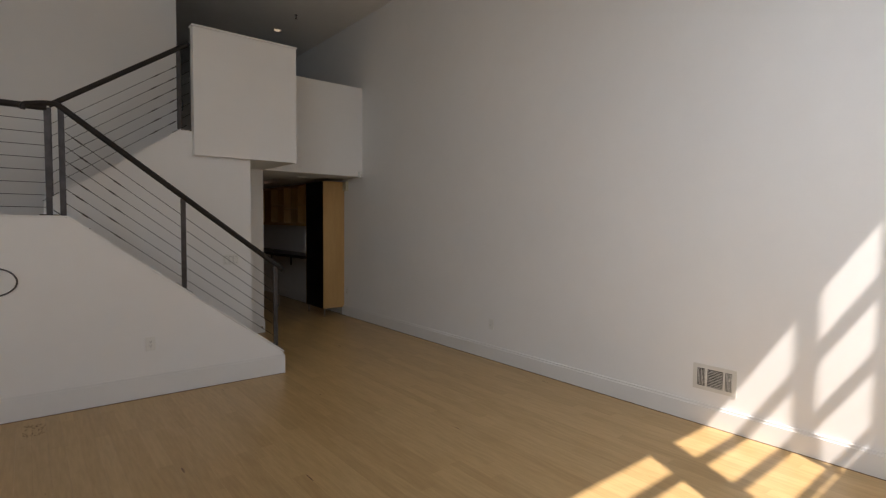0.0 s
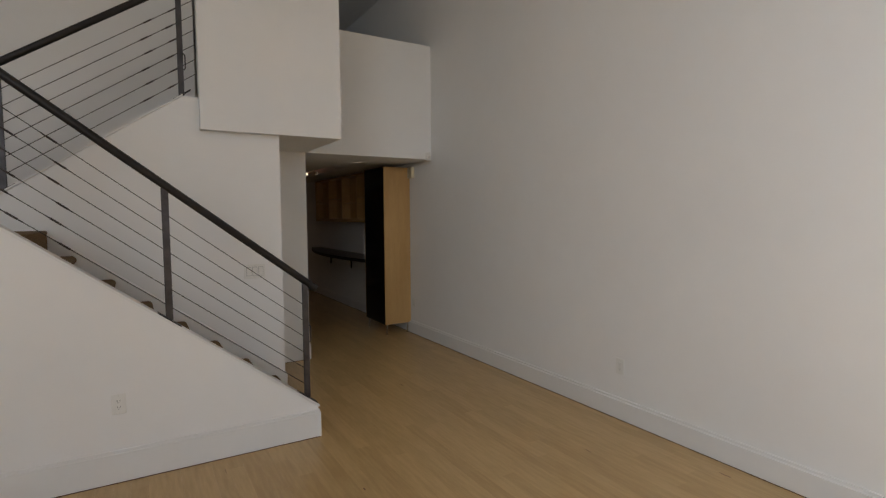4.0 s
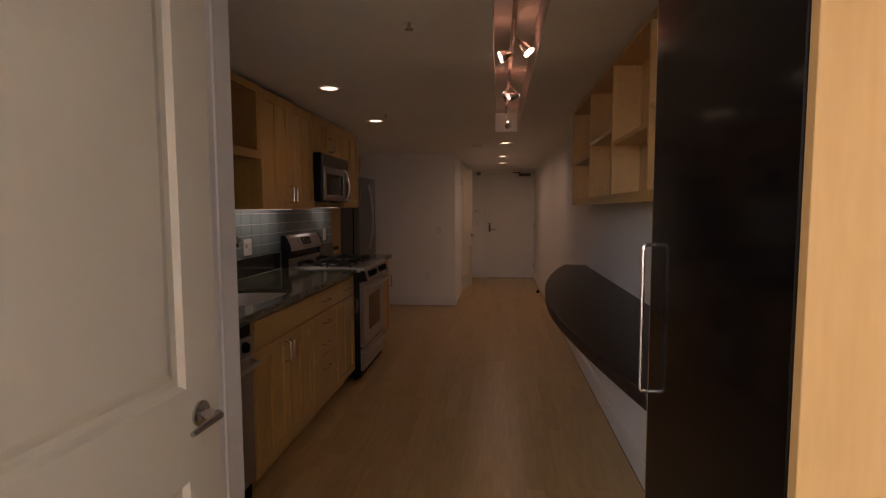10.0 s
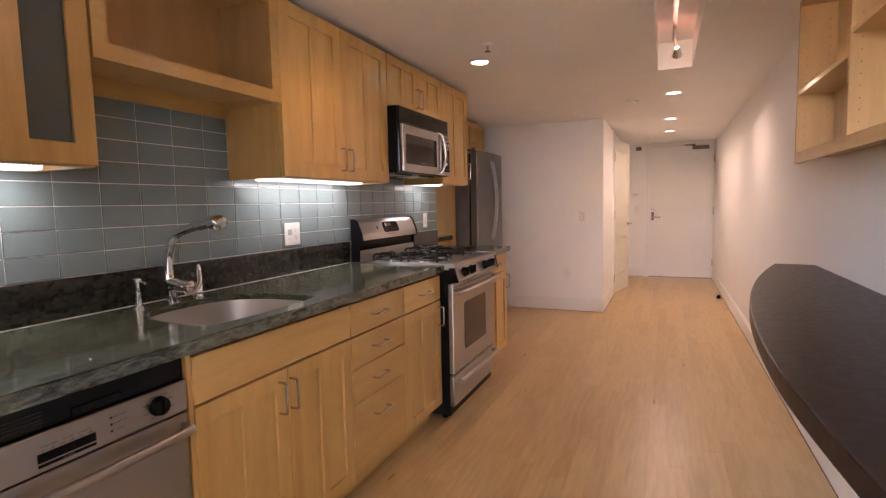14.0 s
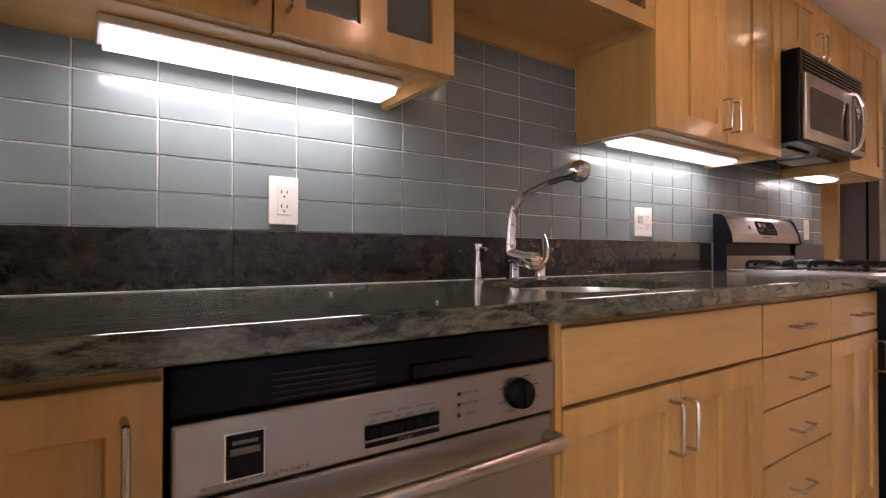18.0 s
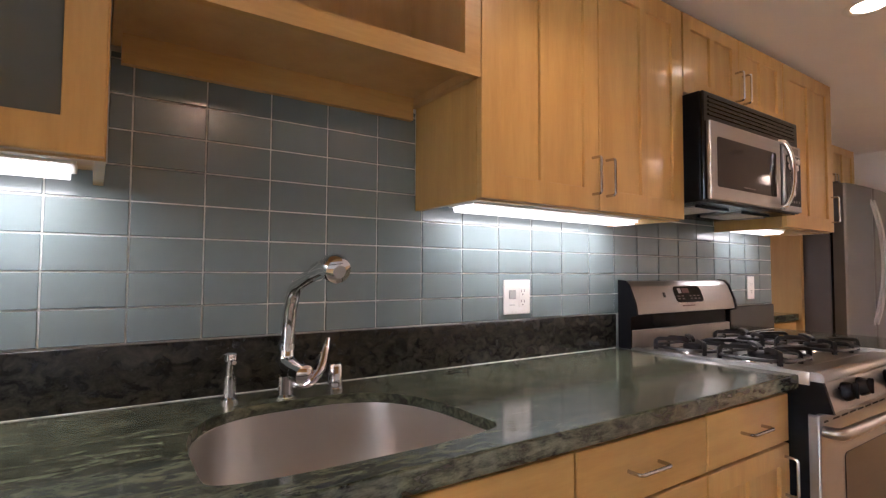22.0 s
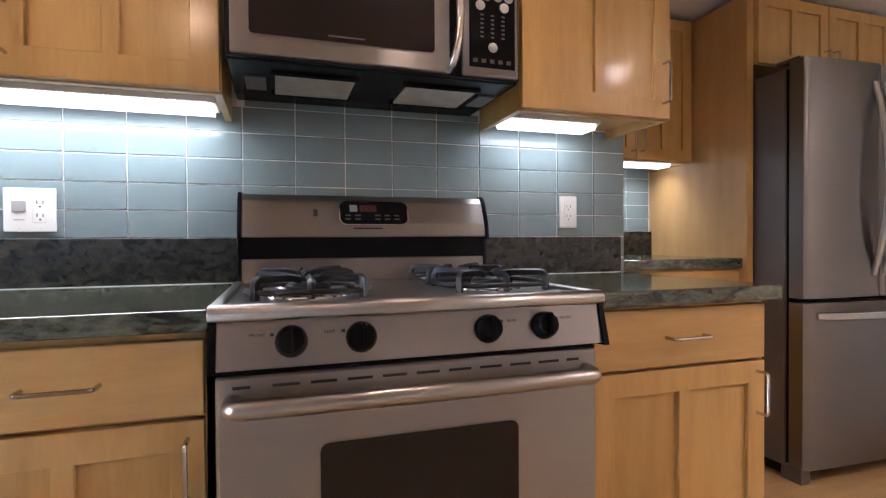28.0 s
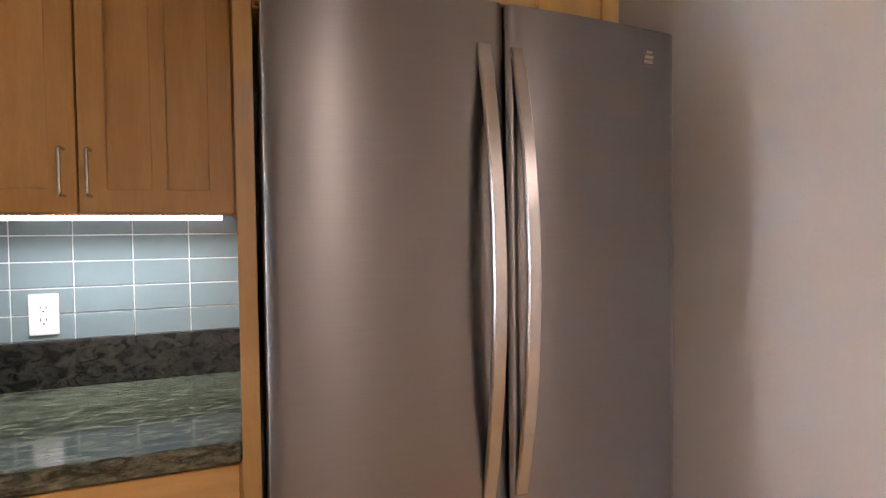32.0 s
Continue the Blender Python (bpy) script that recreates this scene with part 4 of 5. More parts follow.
hp = bent([(0.682, Y0 + 0.03, 0.745), (0.724, Y0 + 0.03, 0.745), (0.730, (Y0 + Y1) / 2, 0.745), (0.724, Y1 - 0.03, 0.745), (0.682, Y1 - 0.03, 0.745)], 0.03, 6)
part("handle", tube(hp, 0.0165, 14), STEEL_TOP, door, "thick stainless oven handle", True)
dr = part("storage_drawer", box(0.640, 0.680, Y0 + 0.003, Y1 - 0.003, 0.085, 0.262, 0.006), STEEL, t)
hp = bent([(0.679, Y0 + 0.03, 0.232), (0.716, Y0 + 0.03, 0.232), (0.722, (Y0 + Y1) / 2, 0.232), (0.716, Y1 - 0.03, 0.232), (0.679, Y1 - 0.03, 0.232)], 0.026, 6)
part("handle", tube(hp, 0.013, 12), STEEL_TOP, dr, "thick stainless drawer handle", True)
for yf in (Y0 + 0.05, Y1 - 0.05):
    part("foot", lathe([(0.018, 0.0), (0.018, 0.01), (0.010, 0.012), (0.010, 0.03)], (0.60, yf, 0)), BLACK, t)

# ---- microwave ----
t = thing("microwave", (0.2, 2.03, 1.428), "stainless and black microwave mounted above the range", "microwave")
MY0, MY1 = 1.656, 2.374
part("body", box(0.004, 0.362, MY0, MY1, 1.428, 1.804, 0.004), BLACK, t)
part("front_frame", box(0.3625, 0.374, MY0, MY1, 1.430, 1.803, 0.005), GLOSSBLACK, t)
for i in range(5):
    part("grille_slat", box(0.3745, 0.3775, MY0 + 0.03, MY1 - 0.03, 1.722 + i * 0.0148, 1.730 + i * 0.0148, 0.0014, 1), GLOSSBLACK, t)
door = part("door", box(0.3745, 0.391, MY0 + 0.012, 2.176, 1.434, 1.700, 0.004), STEEL, t)
WIN = []
for cx, cz, a0 in ((2.128, 1.640, 0), (1.716, 1.640, 90), (1.716, 1.486, 180), (2.128, 1.486, 270)):
    WIN += [(cx + 0.008 * math.cos(radians(a0 + s)), cz + 0.008 * math.sin(radians(a0 + s))) for s in (0, 45, 90)]
part("window", prism(WIN, "x", 0.3912, 0.3928), DARKGLASS, door, "dark glass window")
part("recess_strip", box(0.3745, 0.3795, 2.178, 2.208, 1.434, 1.700), BLACK, t)
hp = [(0.386, 2.172, 1.700), (0.408, 2.176, 1.693), (0.424, 2.186, 1.650), (0.432, 2.191, 1.570), (0.424, 2.186, 1.490), (0.408, 2.176, 1.447), (0.386, 2.172, 1.440)]
part("handle", tube(bent(hp, 0.04, 4), 0.0095, 10), CHROME, t, "curved chrome door handle", True)
cpn = part("control_panel", box(0.3745, 0.388, 2.210, MY1 - 0.010, 1.434, 1.700, 0.004), STEEL, t)
pad = part("keypad", box(0.3882, 0.3895, 2.228, 2.354, 1.456, 1.656), BLACK, cpn, "black keypad with round buttons")
part("display", box(0.3882, 0.3895, 2.246, 2.338, 1.664, 1.690), GREYSIDE, cpn, "grey display")
for yk, zk in ((2.247, 1.638), (2.276, 1.638), (2.306, 1.638), (2.336, 1.638), (2.258, 1.612), (2.324, 1.612), (2.292, 1.508)):
    part("button", lathe([(0.0125, 0), (0.0125, 0.002), (0.010, 0.003)], (0.3896, yk, zk), "x", 14), KEYPAD, pad, "", True)
for i in range(3):
    for j in range(6):
        part("key_mark", box(0.3896, 0.3901, 2.258 + i * 0.029, 2.267 + i * 0.029, 1.532 + j * 0.011, 1.536 + j * 0.011), GREYSIDE, pad)
for i in range(5):
    part("key_mark", box(0.3896, 0.3901, 2.238 + i * 0.023, 2.250 + i * 0.023, 1.468, 1.478), GREYSIDE, pad)
part("mark", box(0.3929, 0.3933, 1.88, 1.965, 1.4885, 1.4920), GREYSIDE, door)
for ya in (1.762, 2.092):
    f = part("grease_filter", box(0.115, 0.285, ya, ya + 0.195, 1.4225, 1.4275), FILTER, t, "grey mesh grease filter")
    for xa in (0.105, 0.285):
        part("rim", box(xa + 0.0002, xa + 0.0098, ya - 0.01, ya + 0.205, 1.421, 1.4275), BLACK, f)
for ya in (1.690, 2.310):
    part("lamp_cover", box(0.14, 0.25, ya, ya + 0.05, 1.4235, 1.4278), GREYSIDE, t, "grey lamp cover")

# ---- refrigerator ----
t = thing("refrigerator", (-0.3, 4.22, 0), "stainless french door refrigerator with bottom freezer", "refrigerator")
FY0, FY1 = 3.790, 4.612
part("body", box(-0.70, -0.005, FY0, FY1, 0.06, 1.728, 0.006), GREYSIDE, t, "dark grey enamel refrigerator side")
part("toe_grille", box(-0.65, -0.03, FY0 + 0.02, FY1 - 0.02, 0.012, 0.0595), BLACK, t)
part("gasket", box(-0.0045, 0.012, FY0 + 0.008, FY1 - 0.008, 0.075, 1.722), BLACK, t)


def strap(points, half, thick, wide):
    """A flat bar with eased edges along a bow, its broad side along the given axis."""
    bm = bmesh.new()
    pts = [Vector(p) for p in points]
    side = Vector((0, 1, 0)) if wide == "y" else Vector((0, 0, 1))
    rings = []
    for i, p in enumerate(pts):
        d = (pts[min(i + 1, len(pts) - 1)] - pts[max(i - 1, 0)]).normalized()
        up = side.cross(d).normalized()
        rings.append([bm.verts.new(p + side * a * half + up * b * thick) for a, b in ((-1, -0.5), (-0.8, -1), (0.8, -1), (1, -0.5), (1, 0.5), (0.8, 1), (-0.8, 1), (-1, 0.5))])
    for a, b in zip(rings, rings[1:]):
        for k in range(8):
            bm.faces.new((a[k], a[(k + 1) % 8], b[(k + 1) % 8], b[k]))
    bm.faces.new(rings[0]), bm.faces.new(rings[-1][::-1])
    return bm


def fridge_front(a, b, z0, z1, bow):
    """A door with a gently bowed front and rolled edges."""
    pts = [(0.0125, a)]
    n = 40
    for i in range(n + 1):
        s = i / n
        e = 0.008 * (max(0, 1 - s / 0.04) ** 2 + max(0, 1 - (1 - s) / 0.04) ** 2)
        y = a + (b - a) * s
        u = (y - FY0) / (FY1 - FY0)
        pts.append((0.080 + bow * (1 - (2 * u - 1) ** 2) - e, y))
    pts.append((0.0125, b))
    return prism(pts, "z", z0, z1)


mid = 4.203
for nm, a, b in (("left", FY0, mid - 0.003), ("right", mid + 0.003, FY1)):
    d = part("door", fridge_front(a, b, 0.772, 1.752, 0.022), STEEL_V, t, "", True)
    yc = mid - 0.042 if nm == "left" else mid + 0.024
    pts = []
    for i in range(15):
        s = i / 14
        k = math.sin(s * math.pi)
        pts.append((0.098 + 0.056 * k ** 0.85, yc, 0.862 + 0.812 * s))
    part("handle", strap(pts, 0.013, 0.006, "y"), STEEL_TOP, d, "long bowed stainless handle", True)
    if nm == "right":
        bg = part("badge", box(0.0800, 0.0895, 4.518, 4.548, 1.678, 1.713, 0.001, 1), GREYSIDE, d, "small dark badge with silver bars")
        for k in range(3):
            part("mark", box(0.0893, 0.0903, 4.522 + 0.003 * k, 4.544, 1.682 + k * 0.010, 1.688 + k * 0.010), BRIGHT, bg)
fz = part("freezer_drawer", fridge_front(FY0, FY1, 0.070, 0.752, 0.022), STEEL_V, t, "", True)
pts = []
for i in range(17):
    s = i / 16
    k = math.sin(s * math.pi)
    pts.append((0.090 + 0.060 * k ** 0.6, FY0 + 0.06 + (FY1 - FY0 - 0.12) * s, 0.700))
part("handle", strap(pts, 0.013, 0.006, "z"), STEEL_TOP, fz, "long bowed freezer handle", True)
for ya in (FY0 + 0.015, FY1 - 0.055):
    part("hinge_cover", box(-0.06, 0.045, ya, ya + 0.04, 1.7525, 1.768, 0.003), GREYSIDE, t, "dark hinge cover")
part("foot", box(-0.03, 0.06, FY0 + 0.01, FY0 + 0.06, 0.0, 0.0685, 0.003), GREYSIDE, t)
part("foot", box(-0.03, 0.06, FY1 - 0.06, FY1 - 0.01, 0.0, 0.0685, 0.003), GREYSIDE, t)

# ---- right side: tall cabinet, shelves, bar ----
t = thing("tall_cabinet", (2.27, -1.3, 0), "tall maple cabinet with a black door on steel legs", "cabinet")
TX, TY0, TY1, TZ0, TZ1 = 2.09, -1.573, -0.945, 0.127, 2.080
part("side_panel", box(TX + 0.004, RW - 0.004, TY0, TY0 + 0.019, TZ0, TZ1, 0.001, 1), PLY, t, "pale maple side panel")
part("side_panel", box(TX + 0.004, RW - 0.004, TY1 - 0.019, TY1, TZ0, TZ1, 0.001, 1), PLY, t)
part("body", boxes((TX + 0.022, RW - 0.004, TY0 + 0.0195, TY1 - 0.0195, TZ0, TZ0 + 0.02), (TX + 0.022, RW - 0.004, TY0 + 0.0195, TY1 - 0.0195, TZ1 - 0.02, TZ1), (RW - 0.012, RW - 0.004, TY0 + 0.0195, TY1 - 0.0195, TZ0 + 0.02, TZ1 - 0.02)), PLY, t)
d = part("door", box(TX, TX + 0.0205, TY0 + 0.0195, TY1 - 0.0195, TZ0 + 0.002, TZ1 - 0.002), BLACKDOOR, t, "glossy black laminate door")
part("handle", tube(bent([(TX, -0.990, 1.277), (TX - 0.026, -0.990, 1.277), (TX - 0.026, -0.990, 0.928), (TX, -0.990, 0.928)], 0.010), 0.0045, 8), BRIGHT, d, "long satin nickel wire pull", True)
for lx, ly in ((TX + 0.035, TY0 + 0.03), (TX + 0.035, TY1 - 0.03), (RW - 0.04, TY0 + 0.03), (RW - 0.04, TY1 - 0.03)):
    part("leg", lathe([(0.016, 0.0), (0.016, 0.006), (0.0095, 0.008), (0.0095, TZ0)], (lx, ly, 0)), BRIGHT, t, "slim steel leg", True)

t = thing("wall_shelf", (2.37, 0.4, 1.39), "open maple wall shelf unit above the bar", "shelf unit")
HX, HY0, HY1, HZ0, HZ1 = 2.303, -0.943, 1.865, 1.388, 2.10
part("bottom_board", box(HX, RW - 0.002, HY0, HY1, HZ0 + 0.024, HZ0 + 0.046), PLY, t)
part("front_rail", box(HX - 0.001, HX + 0.018, HY0, HY1, HZ0, HZ0 + 0.0235), MAPLE_H, t)
part("top_board", box(HX, RW - 0.002, HY0, HY1, HZ1 - 0.022, HZ1), PLY, t)
part("back", box(RW - 0.009, RW - 0.002, HY0, HY1, HZ0 + 0.0465, HZ1 - 0.0225), MAPLE, t)
DIV = [1.846, 1.127, 0.491, -0.145, -0.781]
for y in DIV:
    part("divider", box(HX, RW - 0.0095, y, y + 0.019, HZ0 + 0.0465, HZ1 - 0.0225), PLY, t)
ENDS = DIV + [HY0 - 0.019]
for k, zs in enumerate(((1.69,), (1.755,), (1.68,), (1.745,), (1.70,))):
    for z in zs:
        part("shelf", box(HX + 0.003, RW - 0.0095, ENDS[k + 1] + 0.0195, ENDS[k] - 0.0005, z, z + 0.019), MAPLE_H, t)
bm = bmesh.new()
for y in DIV:
    for side in (y - 0.0006, y + 0.019):
        for i in range(15):
            z = 1.475 + i * 0.038
            for x in (HX + 0.03, RW - 0.035):
                bx(bm, x - 0.0017, x + 0.0017, side, side + 0.0006, z - 0.0017, z + 0.0017)
tagged(part("pin_holes", bm, EDGE, t), kind="stuff")

t = thing("breakfast_bar", (2.3, 0.5, 0.86), "black wall mounted breakfast bar with a curved front", "bar counter")
out = []
for i in range(41):
    y = 2.10 - i * (2.10 + 0.942) / 40
    u = y - 0.2
    out.append((1.973 + (0.085 * u ** 2 if u > 0 else 0.097 * (-u) ** 1.6), y))
pts = [(RW - 0.002, -0.942), (RW - 0.002, 2.075)] + out
part("top", prism(pts, "z", 0.858, 0.902, 0.004, 2), BLACKTOP, t)
for y in (-0.6, 0.5, 1.5):
    part("bracket", boxes((RW - 0.012, RW - 0.002, y - 0.02, y + 0.02, 0.64, 0.857), (2.15, RW - 0.0125, y - 0.012, y + 0.012, 0.835, 0.857)), BLACK, t)


# ---- doors ----
def casing(name, x, y0, y1, top, w=0.075, th=0.016, sign=1, kind="structure"):
    """Flat trim round an opening in a wall that faces along x."""
    xs = sorted((x, x + sign * th))
    lip = sorted((x + sign * th, x + sign * (th + 0.006)))
    ob = solid(name, boxes((*xs, y0 - w, y0, 0, top + w), (*xs, y1, y1 + w, 0, top + w), (*xs, y0, y1, top, top + w), (*lip, y0 - w, y0 - w + 0.014, 0, top + w), (*lip, y1 + w - 0.014, y1 + w, 0, top + w)), TRIM, "white painted door casing", "door trim")
    return ob


def panel_door(name, hinge, width, height, angle, label, material, th=0.035, hinges=(0.265, 1.045, 1.83), face=1, hz=0.912):
    """A two panel leaf in its own frame: u from the hinge, v up; its face looks along +w."""
    ob = thing(name, hinge, label, "door", kind="structure")
    ob.rotation_euler = (0, 0, radians(angle))
    st = 0.12

    def put(nm, bm, m, parent, lab="", smooth=False):
        bmesh.ops.scale(bm, verts=bm.verts, vec=(1, face, 1))
        o = new(nm, finish(bm, m, smooth))
        o.parent = parent
        return tagged(o, lab) if lab else o

    rows = ((0.24, 0.74), (0.955, height - 0.125))
    bm = bmesh.new()
    bx(bm, 0, st, -th, 0, 0.008, height)
    bx(bm, width - st, width, -th, 0, 0.008, height)
    for z0, z1 in ((0.008, rows[0][0]), (rows[0][1], rows[1][0]), (rows[1][1], height)):
        bx(bm, st, width - st, -th, 0, z0, z1)
    leaf = put("leaf", bm, material, ob)
    for z0, z1 in rows:
        bm = bmesh.new()
        loops = []
        for inset, depth in ((0.0, 0.0), (0.012, -0.011), (0.030, -0.011), (0.052, -0.003)):
            loops.append([bm.verts.new((u, depth - 0.0005, v)) for u, v in ((st + inset, z0 + inset), (width - st - inset, z0 + inset), (width - st - inset, z1 - inset), (st + inset, z1 - inset))])
        for a, b in zip(loops, loops[1:]):
            for i in range(4):
                bm.faces.new((a[i], a[(i + 1) % 4], b[(i + 1) % 4], b[i]))
        bm.faces.new(loops[-1])
        back = [bm.verts.new((u, -th + 0.004, v)) for u, v in ((st, z0), (width - st, z0), (width - st, z1), (st, z1))]
        bm.faces.new(back[::-1])
        for i in range(4):
            bm.faces.new((loops[0][i], back[i], back[(i + 1) % 4], loops[0][(i + 1) % 4]))
        put("panel", bm, material, leaf)
    for z in hinges:
        put("hinge", tube([(0.006, 0.010, z - 0.054), (0.006, 0.010, z + 0.054)], 0.0075, 10), BRIGHT, ob, "satin steel hinge", True)
        put("hinge_leaf", boxes((0.001, 0.028, 0.0003, 0.0025, z - 0.045, z + 0.045)), BRIGHT, ob)
    u = width - 0.075
    h = put("door_handle", lathe([(0.030, 0.0005), (0.030, 0.006), (0.024, 0.010), (0.012, 0.012), (0.011, 0.045)], (u, 0, hz), "y"), BRIGHT, ob, "satin nickel lever handle", True)
    put("lever", tube(bent([(u, 0.042, hz), (u, 0.052, hz), (u - 0.105, 0.055, hz - 0.003)], 0.012), [0.010] * 7 + [0.006], 10), BRIGHT, h, "", True)
    return ob


# closet door in the nook: hinged at its far side, seen closed
casing("door_trim_nook", 0.49, D1[0], D1[1], 2.035, 0.06)
dd = panel_door("door_1", (0.486, D1[1] - 0.003, 0), D1[1] - D1[0] - 0.006, 2.025, 0, "closed cream two panel closet door", DOORP)
dd.rotation_euler = (0, 0, radians(-90))
# added dark sheet, stands for the closet's darkness behind the leaf
solid("door_stop_nook", box(0.37, 0.376, D1[0] - 0.02, D1[1] + 0.02, 0, 2.05), SLOT, "dark sheet standing in for the unlit closet behind the door", "closet")
casing("door_trim_pier", 0.98, -1.89, -1.025, 2.045, 0.085)
panel_door("door_2", (0.984, -1.883, 0), 0.845, 2.035, 86.8, "cream two panel door standing slightly ajar", DOORP, face=-1, hz=0.883)
panel_door("door_3", (1.142, 6.09, 0), 0.75, 2.03, 79.0, "cream closet door standing ajar in the hall", DOORP, hinges=(0.22, 1.05, 1.80), face=-1)
casing("door_trim_hall", 1.135, 6.08, 6.86, 2.05, 0.06)
t = thing("door_4", (1.96, 7.96, 0), "pale flush entrance door with a closer", "door", kind="structure")
part("leaf", box(1.520, 2.436, 7.958, 8.0, 0.012, 2.068, 0.002, 1), TRIM, t)
part("door_frame", boxes((1.463, 1.517, 7.935, 8.02, 0, 2.125), (2.439, RW - 0.001, 7.935, 8.02, 0, 2.125), (1.517, 2.439, 7.935, 8.02, 2.072, 2.125)), TRIM, t)
part("threshold", box(1.517, 2.439, 7.93, 8.0, 0.0, 0.011), BRIGHT, t, "metal threshold")
for z in (0.25, 1.05, 1.85):
    part("hinge", tube([(2.437, 7.953, z - 0.055), (2.437, 7.953, z + 0.055)], 0.008, 8), BRIGHT, t, "", True)
h = part("door_handle", box(1.553, 1.592, 7.950, 7.9578, 0.91, 1.09, 0.003), GREYSIDE, t, "steel escutcheon with lever")
part("lever", tube(bent([(1.572, 7.951, 0.965), (1.572, 7.905, 0.965), (1.690, 7.902, 0.962)], 0.015), 0.010, 8), BRIGHT, h, "", True)
part("thumb_turn", lathe([(0.018, -0.03), (0.018, 0.0)], (1.572, 7.95, 1.06), "y", 14), BRIGHT, h, "", True)
c = part("closer", box(2.13, 2.36, 7.885, 7.957, 2.000, 2.050, 0.006), GREYSIDE, t, "grey door closer")
part("arm", tube([(2.17, 7.88, 2.055), (2.02, 7.80, 2.060), (2.16, 7.92, 2.075)], 0.008, 6), GREYSIDE, c, "", True)
t = thing("doorbell_box", (1.36, 7.945, 2.05), "small grey wall box by the entrance door", "wall box")
part("cover", box(1.315, 1.395, 7.925, 7.9495, 2.025, 2.085, 0.004), GREYSIDE, t)
t = thing("intercom", (1.33, 7.94, 1.3), "small white intercom panel by the entrance", "intercom")
part("cover", box(1.27, 1.36, 7.925, 7.9495, 1.30, 1.35, 0.004), VENT, t)
t = thing("door_stop", (2.38, 6.18, 0.0), "small dark door stop on the floor", "door stop")
part("dome", lathe([(0.026, 0.0005), (0.026, 0.02), (0.018, 0.04), (0.004, 0.046)], (2.385, 6.18, 0)), BLACK, t, "", True)


# ---- plates on walls ----
def plate(center, face, kinds, label, category, w=0.070, gang=0.046, h=0.114):
    """A wall plate; face is the way it looks ('+x', '-x', '-y', '+y'); kinds: one letter for each gang (o outlet, s rocker, d dimmer)."""
    t = thing("outlet" if kinds[0] == "o" else "light_switch", center, label, category)
    W = w + gang * (len(kinds) - 1)
    turn = {"+x": 90, "-x": -90, "-y": 0, "+y": 180}[face]
    m = pose(0, 0, 0, 0, 0, turn)

    def put(nm, bm, mt, parent, lab=""):
        bmesh.ops.transform(bm, matrix=m, verts=bm.verts)
        o = new(nm, finish(bm, mt, False))
        o.parent = parent
        return tagged(o, lab) if lab else o

    put("plate", box(-W / 2, W / 2, -0.0065, -0.0005, -h / 2, h / 2, 0.0025), PLATE, t)
    for i, k in enumerate(kinds):
        u = (i - (len(kinds) - 1) / 2) * gang
        if k == "o":
            f = put("receptacle", box(u - 0.0165, u + 0.0165, -0.0085, -0.0066, -0.033, 0.033, 0.001, 1), PLATE, t)
            for v in (-0.017, 0.017):
                put("slot", boxes((u - 0.0078, u - 0.0055, -0.009, -0.0086, v - 0.001, v + 0.008), (u + 0.0055, u + 0.0078, -0.009, -0.0086, v - 0.001, v + 0.007), (u - 0.0022, u + 0.0022, -0.009, -0.0086, v - 0.010, v - 0.006)), SLOT, f)
        elif k == "d":
            put("frame", boxes((u - 0.0185, u + 0.0185, -0.0069, -0.0066, -0.036, 0.036)), PLATE, t)
            put("dimmer", box(u - 0.0155, u + 0.0155, -0.010, -0.007, -0.006, 0.024, 0.0015, 1), KEYPAD, t, "grey square dimmer button")
            put("slot", boxes((u - 0.012, u + 0.012, -0.0075, -0.007, -0.027, -0.0245)), KEYPAD, t)
        else:
            put("frame", boxes((u - 0.0185, u + 0.0185, -0.0069, -0.0066, -0.036, 0.036)), KEYPAD, t)
            put("rocker", box(u - 0.0165, u + 0.0165, -0.0105, -0.007, -0.033, 0.033, 0.002, 1), PLATE, t)
        for v in (-0.048, 0.048):
            put("screw", boxes((u - 0.0022, u + 0.0022, -0.0071, -0.0066, v - 0.0022, v + 0.0022)), VENT, t)
    return t


plate((0.0025, -0.284, 1.102), "+x", "o", "white duplex outlet on the tile backsplash", "outlet")
plate((0.0025, 1.154, 1.104), "+x", "do", "white double plate with grey dimmer and outlet on tile", "outlet")
plate((0.0025, 2.744, 1.116), "+x", "o", "white duplex outlet on tile beside the range", "outlet")
plate((-0.7705, 3.226, 1.137), "+x", "o", "white duplex outlet on tile in the recess", "outlet")
plate((RW, -4.864, 0.386), "-x", "o", "white duplex outlet low on the long wall", "outlet")
plate((RW, -8.262, 0.427), "-x", "o", "white duplex outlet low on the long wall near the windows", "outlet")
plate((RW, -1.655, 0.388), "-x", "o", "white outlet beside the tall cabinet", "outlet")
plate((-0.648, -4.0, 0.446), "-y", "o", "white duplex outlet on the stair half wall", "outlet")
plate((0.272, -3.09, 1.052), "-y", "sss", "white triple rocker switch on the stair wall", "light switch")
plate((0.909, 4.93, 1.07), "-y", "s", "white light switch on the partition wall", "light switch")
plate((0.757, -0.83, 1.046), "+y", "sss", "white triple light switch on the end wall beside the counter", "light switch")
plate((0.741, 4.93, 0.42), "-y", "o", "white outlet on the partition wall", "outlet")
plate((1.335, 7.95, 1.09), "-y", "s", "white light switch beside the entrance door", "light switch")

